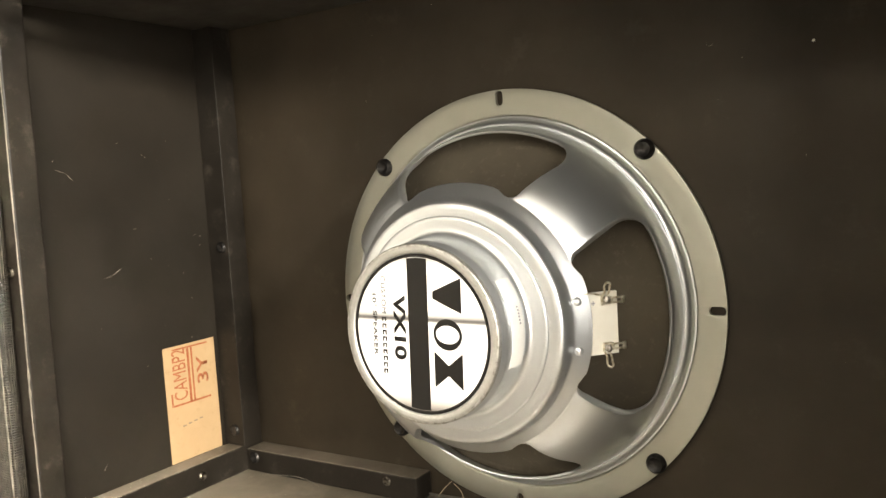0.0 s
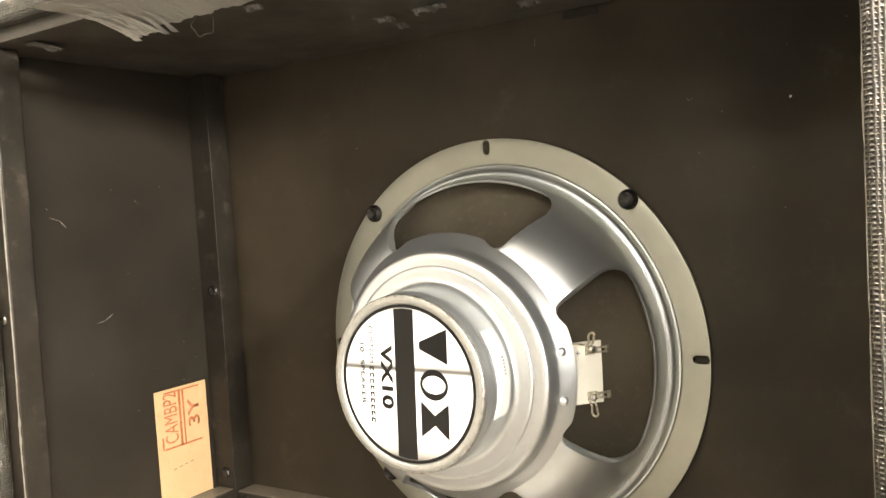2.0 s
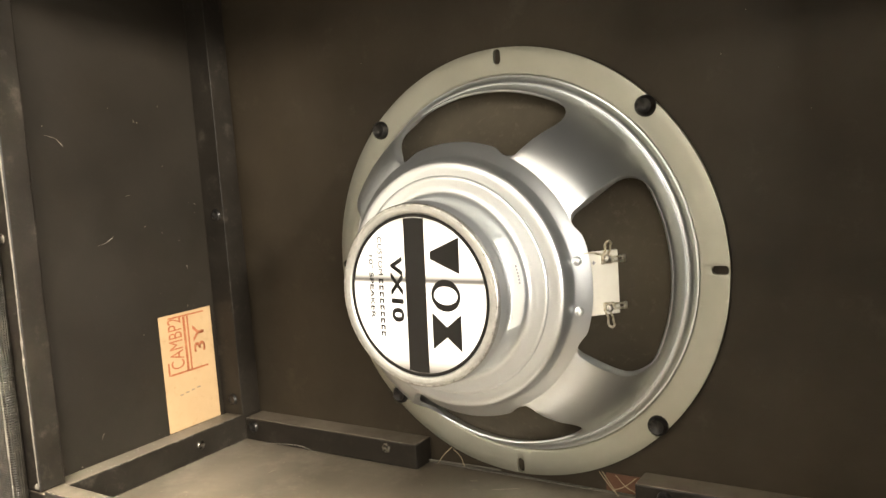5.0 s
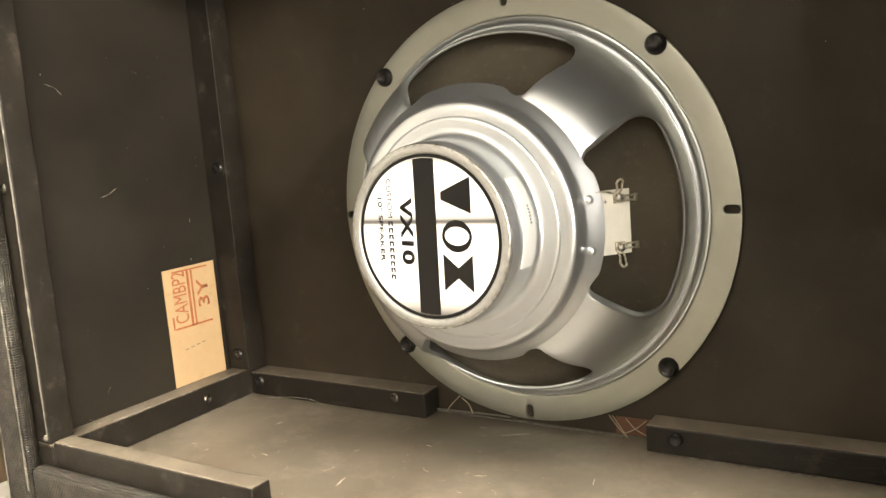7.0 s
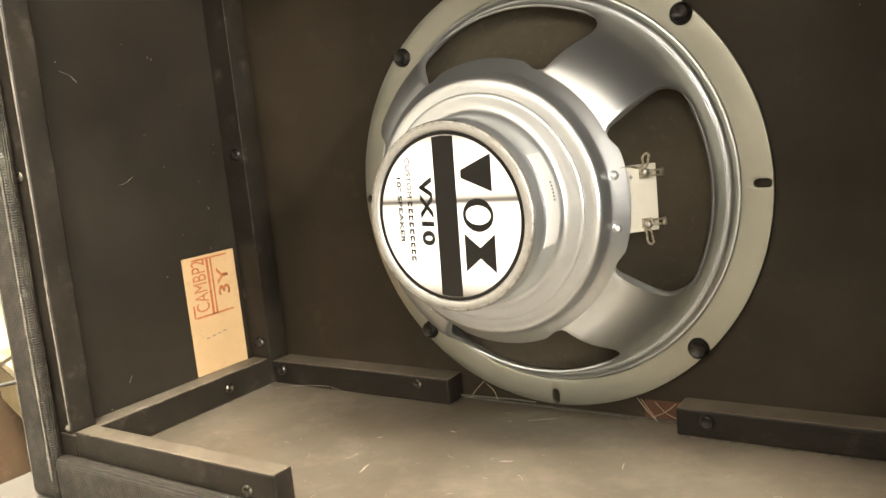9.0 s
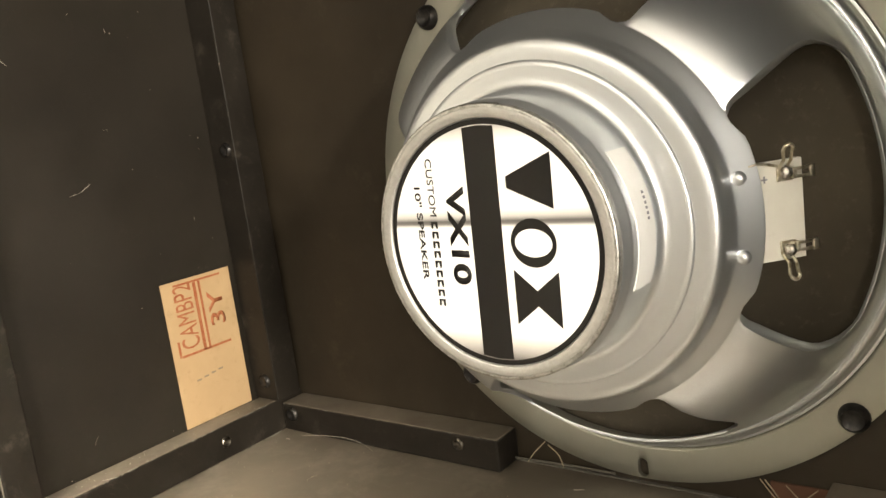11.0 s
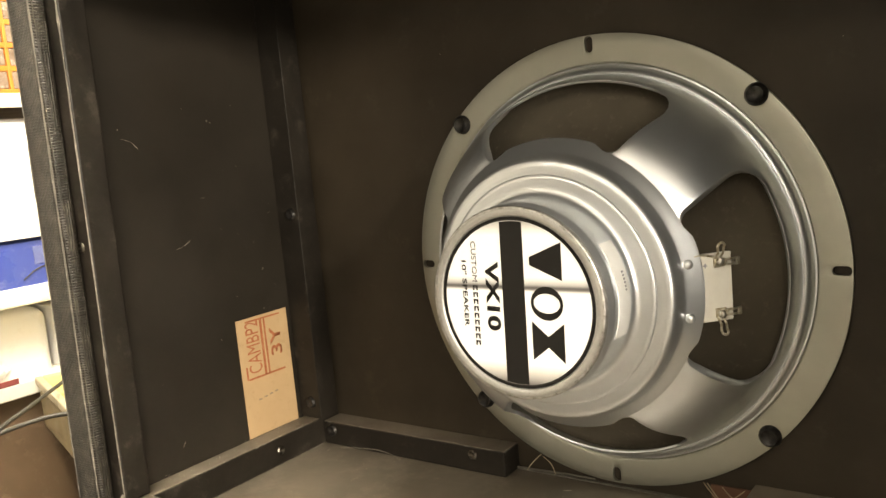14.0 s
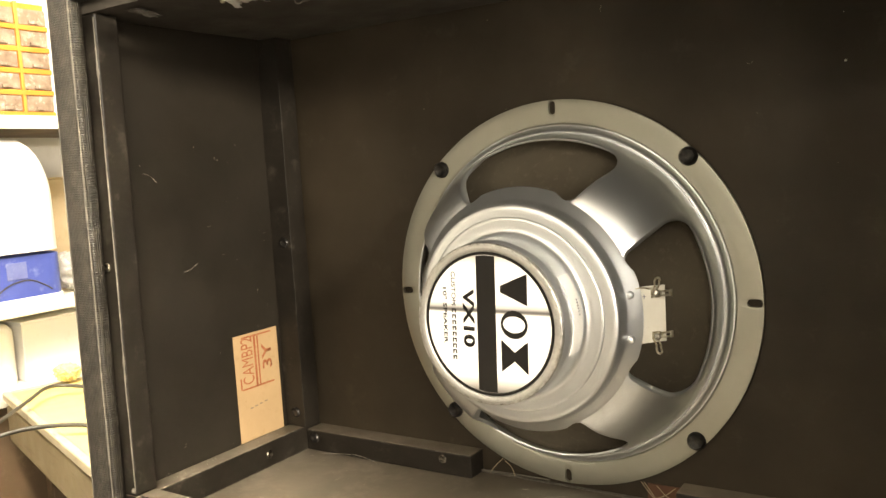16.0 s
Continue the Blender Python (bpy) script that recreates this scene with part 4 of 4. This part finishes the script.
part("sideboard_top", box(-1.478, -1.205, -0.20, 1.10, -0.150, -0.125, 0.002), WHITE_PAINT, sideboard, "white top board")
part("carcass", box(-1.478, -1.225, -0.18, 1.08, RZ0, -0.1505, 0.002), BROWN_WOOD, sideboard)

drawers = thing("parts_drawers", "orange small-parts cabinet with clear drawers full of components", "drawer cabinet", (-1.27, 0.33, 0.3622))
part("housing", box(-1.34, -1.208, 0.176, 0.424, 0.3624, 0.5650, 0.002), ORANGE, drawers, "orange plastic housing")
for ci in range(4):
    for ri in range(5):
        y0, z0 = 0.182 + 0.060 * ci, 0.3690 + 0.0385 * ri
        part("housing_rail", box(-1.208, -1.1985, y0 - 0.006, y0 + 0.060, z0 - 0.0075, z0 + 0.0015, 0.001), ORANGE, drawers)
        d = part("drawer", box(-1.3, -1.2005, y0 + 0.001, y0 + 0.053, z0 + 0.0020, z0 + 0.0305, 0.0015), CLEAR, drawers, "clear drawer full of small parts")
        part("pull", box(-1.2004, -1.195, y0 + 0.018, y0 + 0.036, z0 + 0.004, z0 + 0.010, 0.001), CLEAR, d)
    part("housing_post", box(-1.208, -1.1980, 0.176 + 0.060 * ci, 0.182 + 0.060 * ci, 0.3626, 0.5645, 0.001), ORANGE, drawers)
part("housing_post", box(-1.208, -1.1980, 0.416, 0.424, 0.3626, 0.5645, 0.001), WHITE_PLASTIC, drawers)


def rounded_tub(x0, x1, y0, y1, z0, z1, corner, dome):
    """A rounded container wall: rounded-rectangle rings, drawn in towards a domed top."""
    bm = bmesh.new()
    rings = []
    levels = 14
    for i in range(levels + 1):
        f = i / levels
        z = z0 + (z1 - z0) * f
        k = 0.0 if f < 1 - dome else 1 - math.sqrt(max(0.0, 1 - ((f - 1 + dome) / dome) ** 2))
        inset = k * corner * 1.15
        ring = []
        for cx, cy, a0 in ((x1, y1, 0), (x0, y1, 90), (x0, y0, 180), (x1, y0, 270)):
            px, py = cx - math.copysign(corner, cx - (x0 + x1) / 2), cy - math.copysign(corner, cy - (y0 + y1) / 2)
            for j in range(7):
                a = radians(a0 + 15 * j)
                rr = max(0.002, corner - inset)
                ring.append(bm.verts.new((px + rr * math.cos(a), py + rr * math.sin(a), z)))
        rings.append(ring)
    for p, q in zip(rings, rings[1:]):
        for j in range(len(p)):
            bm.faces.new((p[j], p[(j + 1) % len(p)], q[(j + 1) % len(p)], q[j]))
    bm.faces.new(rings[0][::-1])
    bm.faces.new(rings[-1])
    return bm


tub = thing("plastic_tub", "white domed plastic cover on a glossy blue base", "container", (-1.28, 0.20, 0.0292))
part("base", rounded_tub(-1.37, -1.19, 0.05, 0.397, 0.0294, 0.120, 0.03, 0.05), BLUE_PLASTIC, tub, "glossy blue plastic base", smooth=0.9)
part("cover", rounded_tub(-1.375, -1.183, 0.045, 0.401, 0.1202, 0.322, 0.050, 0.55), WHITE_PLASTIC, tub, "white domed plastic cover", smooth=0.9)
part("pale_panel", box(-1.1899, -1.1885, 0.285, 0.322, 0.074, 0.104, 0.0005), BLUE_PALE, tub, "pale blue translucent panel")
part("seam_line", tube(spline([(-1.1892, 0.262, 0.050), (-1.1892, 0.290, 0.066), (-1.1892, 0.325, 0.070), (-1.1892, 0.352, 0.058), (-1.1892, 0.366, 0.048)], 6), 0.0012, 6), CABLE, tub)
part("foot_rim", rounded_tub(-1.373, -1.187, 0.047, 0.399, 0.0292, 0.040, 0.03, 0.1), WHITE_PLASTIC, tub, smooth=0.9)


def crumpled(x0, x1, y0, y1, z0, z1, seed, fold=0.35):
    """A crushed bag or ball of paper: a blob drawn into sharp folds, flat below."""
    bm = bmesh.new()
    bmesh.ops.create_icosphere(bm, subdivisions=4, radius=1.0)
    for v in bm.verts:
        d = v.co.normalized()
        r = 1 - fold * abs(noise.noise(d * 2.1 + Vector((seed, 0, 0)))) - 0.5 * fold * abs(noise.noise(d * 5.3 + Vector((0, seed, 0))))
        p = d * r
        v.co = ((x0 + x1) / 2 + p.x * (x1 - x0) / 2, (y0 + y1) / 2 + p.y * (y1 - y0) / 2, max(z0, (z0 + z1) / 2 + p.z * (z1 - z0) / 2))
    return bm


bag = thing("plastic_bag", "crumpled grey plastic bag lying on the cream shelf", "bag", (-1.27, 0.43, 0.0292))
part("bag_body", crumpled(-1.32, -1.20, 0.408, 0.480, 0.0294, 0.110, 4.0), GREY_FILM, bag, smooth=0.6)
carton = thing("cardboard_carton", "plain beige cardboard carton standing on the cream shelf", "box", (-1.42, 0.46, 0.0292))
part("carton_body", box(-1.47, -1.37, 0.36, 0.60, 0.0294, 0.250, 0.003), CARTON, carton)
for y in (0.361, 0.481):
    part("flap", box(-1.469, -1.371, y, y + 0.118, 0.2505, 0.2535, 0.001), CARTON, carton)
wad = thing("crumpled_paper", "crumpled yellowish paper lying on the yellow table", "paper", (-1.145, 0.35, -0.118))
part("wad", crumpled(-1.175, -1.115, 0.325, 0.375, -0.1195, -0.082, 9.0, 0.6), YELLOW_PAPER, wad, smooth=0.4)
sack = thing("paper_sack", "white paper sack with a dull red band on the sideboard", "sack", (-1.24, 0.16, -0.1248))
part("sack_body", crumpled(-1.30, -1.207, 0.10, 0.245, -0.1246, -0.085, 6.0, 0.25), WHITE_PLASTIC, sack, smooth=0.6)
part("red_band", box(-1.2075, -1.2050, 0.12, 0.235, -0.1246, -0.1150, 0.0008), RED_BAND, sack, "dull red printed band")
roll = thing("paper_packet", "small yellow paper packet on the yellow table", "packet", (-1.00, 0.40, -0.118))
part("packet_body", box(-1.02, -0.985, 0.375, 0.415, -0.1195, -0.075, 0.004), YELLOW_PAPER, roll)

for y0, y1, z1, lab in ((0.10, 0.326, -0.006, "white rounded plastic box on the sideboard"), (0.334, 0.47, -0.012, "white cardboard box on the sideboard")):
    bx = thing("white_box", lab, "box", (-1.33, (y0 + y1) / 2, -0.1248))
    if y0 < 0.2:
        part("box_body", rounded_tub(-1.44, -1.245, y0, y1, -0.1248, z1, 0.03, 0.2), WHITE_PLASTIC, bx, smooth=0.9)
    else:
        part("box_body", box(-1.44, -1.25, y0, y1, -0.1248, z1 - 0.004, 0.002), WHITE_PLASTIC, bx)
        part("lid", box(-1.442, -1.248, y0 - 0.002, y1 + 0.002, z1 - 0.0038, z1, 0.001), WHITE_PLASTIC, bx)

# unseen lamps; tubes set where highlights point, all fittings added
def tube_lamp(name, label, at, long):
    lamp = thing(name, label, "lamp", (at.x, at.y, RZ1))
    a, b = at.x - long / 2, at.x + long / 2
    part("tube", tube([(a, at.y, at.z), (b, at.y, at.z)], 0.013, 12), LAMP_WHITE, lamp, "glowing white tube")
    for x in (a - 0.02, b):
        part("holder", box(x, x + 0.02, at.y - 0.02, at.y + 0.02, at.z - 0.02, RZ1 - 0.001, 0.002), WHITE_PLASTIC, lamp)
    return lamp


tube_lamp("tube_lamp", "long bare tube lamp hanging on rods below the ceiling", TUBE_AT, TUBE_LONG)
tube_lamp("tube_lamp", "short bare tube lamp under the ceiling above the workbench", OVER_AT, 0.60)


def work_lamp(name, label, eye, target, sx, sy, foot):
    """A reflector head behind the light, on a stem with a round foot."""
    lamp = thing(name, label, "lamp", (eye[0], eye[1], foot))
    at = look(eye, target)
    part("reflector", box(-sx / 2 - 0.01, sx / 2 + 0.01, -sy / 2 - 0.01, sy / 2 + 0.01, 0.006, 0.05, 0.01), WHITE_PLASTIC, lamp, at=at)
    back = at @ Vector((0, 0, 0.05))
    part("stem", tube([(back.x, back.y, foot + 0.01), (back.x, back.y, back.z)], 0.008, 10), BLACK_SCREW, lamp, smooth=3.1)
    part("foot", lathe([(0.0, 0.014), (0.07, 0.012), (0.085, 0.004), (0.085, 0.0), (0.0, 0.0)], 32), BLACK_SCREW, lamp, smooth=0.7, at=Matrix.Translation((back.x, back.y, foot)) @ pose(0, 0, 0, -90, 0, 0))
    return lamp


# unseen bodies added to carry the side and key lights
work_lamp("side_lamp_body", "unseen white lamp body added on the workbench behind the side light", SIDE_AT, SIDE_TO, 0.20, 0.09, BT)
work_lamp("key_lamp_body", "unseen white lamp body added behind the workbench for the key light", KEY_AT, KEY_TO, 0.14, 0.12, RZ0)
# housing and rod added, unseen, to carry the shelf fill
shelf_fill = thing("shelf_fill", "unseen white strip housing added for the shelf fill light", "lamp", (SHELF_AT[0], SHELF_AT[1], RZ1))
part("housing", box(-0.31, 0.31, -0.085, 0.085, 0.006, 0.045, 0.006), WHITE_PLASTIC, shelf_fill, at=look(SHELF_AT, (-1.3, 0.4, 0.0)))
part("rod", tube([(SHELF_AT[0] + 0.02, SHELF_AT[1], SHELF_AT[2] + 0.03), (SHELF_AT[0] + 0.02, SHELF_AT[1], RZ1)], 0.006, 8), BLACK_SCREW, shelf_fill)
# unseen frame added on the east wall round the fill light
window = tagged(new("fill_frame_1"), "unseen white frame added round the east fill light", "window", "", "structure")
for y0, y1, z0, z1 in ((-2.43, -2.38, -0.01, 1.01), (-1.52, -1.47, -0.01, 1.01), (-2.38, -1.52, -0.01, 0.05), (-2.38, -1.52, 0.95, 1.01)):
    part("fill_frame", box(RX1 - 0.04, RX1 - 0.0002, y0, y1, z0, z1, 0.003), WHITE_PAINT, window)

# lint, hairs and specks that lie on the painted boards
LINT = material("pale_lint", (0.40, 0.36, 0.30), 0.9)


def lint(name, label, origin, u, v, n, wide, high, hairs, specks, seed):
    rnd = random.Random(seed)
    o, u, v, n = Vector(origin), Vector(u), Vector(v), Vector(n)
    bm = bmesh.new()
    for _ in range(hairs):
        c = o + u * rnd.uniform(0, wide) + v * rnd.uniform(0, high)
        a, size, bend = rnd.uniform(0, 6.28), rnd.choice((0.002, 0.003, 0.004, 0.007)), rnd.uniform(-0.6, 0.6)
        pts = []
        for k in range(6):
            f = k / 5 - 0.5
            d = a + bend * f * 2
            pts.append(c + size * f * (u * math.cos(d) + v * math.sin(d)) + n * (0.00015 + 0.0004 * (0.25 - f * f)))
        tube(pts, rnd.uniform(0.00005, 0.00011), 4, bm)
    for _ in range(specks):
        c = o + u * rnd.uniform(0, wide) + v * rnd.uniform(0, high)
        r = rnd.uniform(0.00012, 0.0004)
        w = [bm.verts.new(c + r * (u * math.cos(q) + v * math.sin(q)) * rnd.uniform(0.6, 1.2)) for q in (0, 1.3, 2.5, 3.8, 5.1)]
        t = bm.verts.new(c + n * r * 0.7)
        for k in range(5):
            bm.faces.new((w[k], w[(k + 1) % 5], t))
    return tagged(part(name, bm, LINT), label, "lint", "", "stuff")


lint("lint", "pale lint and dust specks on the black side panel", (XL + 0.0001, -0.155, ZF + 0.02), (0, 1, 0), (0, 0, 1), (1, 0, 0), 0.130, 0.29, 4, 24, 5)
lint("lint", "pale lint and dust specks on the baffle", (XL + 0.025, -0.0001, ZF + 0.02), (1, 0, 0), (0, 0, 1), (0, -1, 0), 0.42, 0.30, 2, 22, 6)
lint("lint", "pale lint and dust specks on the bottom board", (XL + 0.02, -0.175, ZF + 0.0001), (1, 0, 0), (0, 1, 0), (0, 0, 1), 0.42, 0.155, 60, 240, 7)
lint("lint", "pale specks of dust along the cleats", (XL + 0.0003, -0.156, ZF + 0.0197), (1, 0, 0), (0, 1, 0), (0, 0, 1), 0.016, 0.133, 6, 40, 8)
hair = thing("stray_hair", "long pale bent fibre lying against the baffle cleat", "fibre", (-0.17, -0.02, ZF))
part("fibre", tube(spline([(-0.202, -0.0215, ZF + 0.0003), (-0.187, -0.0190, ZF + 0.0016), (-0.169, -0.0185, ZF + 0.0026), (-0.156, -0.0190, ZF + 0.0012), (-0.147, -0.022, ZF + 0.0003)], 8), 0.00011, 5), LINT, hair)

# pale chips along worn edges, and a lump of glue
def chips(name, start, end, out, count, seed, label):
    rnd = random.Random(seed)
    a, b, o = Vector(start), Vector(end), Vector(out).normalized()
    d = (b - a).normalized()
    w = d.cross(o)
    bm = bmesh.new()
    for _ in range(count):
        c = a.lerp(b, rnd.random())
        l, h = rnd.uniform(0.0006, 0.0045), rnd.uniform(0.00025, 0.0006)
        rows = []
        for k in range(5):
            f = k / 4 - 0.5
            e = h * (1 - 3.4 * f * f) * rnd.uniform(0.7, 1.2)
            rows.append([bm.verts.new(c + d * l * f + w * q * e + o * (0.00025 - 0.0005 * abs(q))) for q in (-1, 0, 1)])
        for p, q in zip(rows, rows[1:]):
            for j in range(2):
                bm.faces.new((p[j], p[j + 1], q[j + 1], q[j]))
    return tagged(part(name, bm, TORN_EDGE, cabinet), label, "", "", "stuff")


ZLC = ZF + 0.0195
chips("worn_edge", (XL + 0.0163, -0.1555, ZLC - 0.0002), (XL + 0.0163, -0.025, ZLC - 0.0002), (1, 0, 1), 22, 3, "pale chipped paint edge")
chips("worn_edge", (XL + 0.0160, -0.0178, ZF + 0.0168), (-0.069, -0.0178, ZF + 0.0168), (0, -1, 1), 16, 4, "pale chipped paint edge")
chips("worn_edge", (XL + 0.018, CLEAT_R + 0.0001, ZF + 0.0218), (-0.062, CLEAT_R + 0.0001, ZF + 0.0218), (0, -1, 1), 14, 9, "pale chipped paint edge")
chips("worn_edge", (XL + 0.0163, -0.1555, ZF + 0.0004), (XL + 0.0163, -0.02, ZF + 0.0004), (1, 0, 1), 40, 5, "dust along the joint")
chips("worn_edge", (0.08, -0.0182, ZF + 0.0004), (XR - 0.002, -0.0182, ZF + 0.0004), (0, -1, 1), 46, 6, "dust along the joint")
part("glue_lump", lathe([(0.0, 0.0016), (0.0009, 0.0013), (0.0017, 0.0004), (0.0020, 0.0)], 14), TORN_EDGE, cabinet, "small pale lump of glue", smooth=3.1, at=Matrix.Translation((XL + 0.0110, CLEAT_R, ZF + 0.0235)))


# scratches that show as pale strokes
def scratch_marks(name, label, strokes, out):
    """Short raised slivers, each from a start to an end point, thin at both ends."""
    bm = bmesh.new()
    o = Vector(out)
    for a, b, wide in strokes:
        a, b = Vector(a), Vector(b)
        w = (b - a).normalized().cross(o)
        rows = []
        for k in range(7):
            f = k / 6
            e = wide * (0.15 + math.sin(math.pi * f)) * (1 + 0.5 * noise.noise((f * 9, wide * 9000, a.x * 50)))
            c = a.lerp(b, f) + w * wide * 1.5 * noise.noise((f * 3, a.y * 70, 4.0))
            rows.append([bm.verts.new(c + w * q * e + o * (0.00022 - 0.00018 * abs(q))) for q in (-1, 0, 1)])
        for p, q in zip(rows, rows[1:]):
            for j in range(2):
                bm.faces.new((p[j], p[j + 1], q[j + 1], q[j]))
    return tagged(part(name, bm, LINT, cabinet), label, "", "", "stuff")


ZS = ZF + 0.00005
scratch_marks("scratches", "pale scratches in the bottom board's paint", [
    ((-0.058, -0.119, ZS), (-0.060, -0.109, ZS), 0.0005), ((-0.008, -0.025, ZS), (0.006, -0.017, ZS), 0.00022), ((0.004, -0.080, ZS), (0.011, -0.078, ZS), 0.0006),
    ((-0.079, -0.077, ZS), (-0.0765, -0.075, ZS), 0.0004), ((-0.043, -0.054, ZS), (-0.039, -0.055, ZS), 0.0003), ((0.066, -0.068, ZS), (0.064, -0.060, ZS), 0.0003),
    ((-0.129, -0.131, ZS), (-0.127, -0.128, ZS), 0.0007), ((-0.130, -0.101, ZS), (-0.124, -0.102, ZS), 0.00022), ((-0.027, -0.019, ZS), (-0.023, -0.017, ZS), 0.0004)], (0, 0, 1))
XS = XL + 0.00005
scratch_marks("scratches", "faint pale scuffs on the side panel", [
    ((XS, -0.137, 0.2365), (XS, -0.130, 0.2340), 0.00010), ((XS, -0.130, 0.2340), (XS, -0.126, 0.2295), 0.00018), ((XS, -0.110, 0.166), (XS, -0.104, 0.167), 0.00009), ((XS, -0.104, 0.167), (XS, -0.098, 0.1705), 0.00016)], (1, 0, 0))
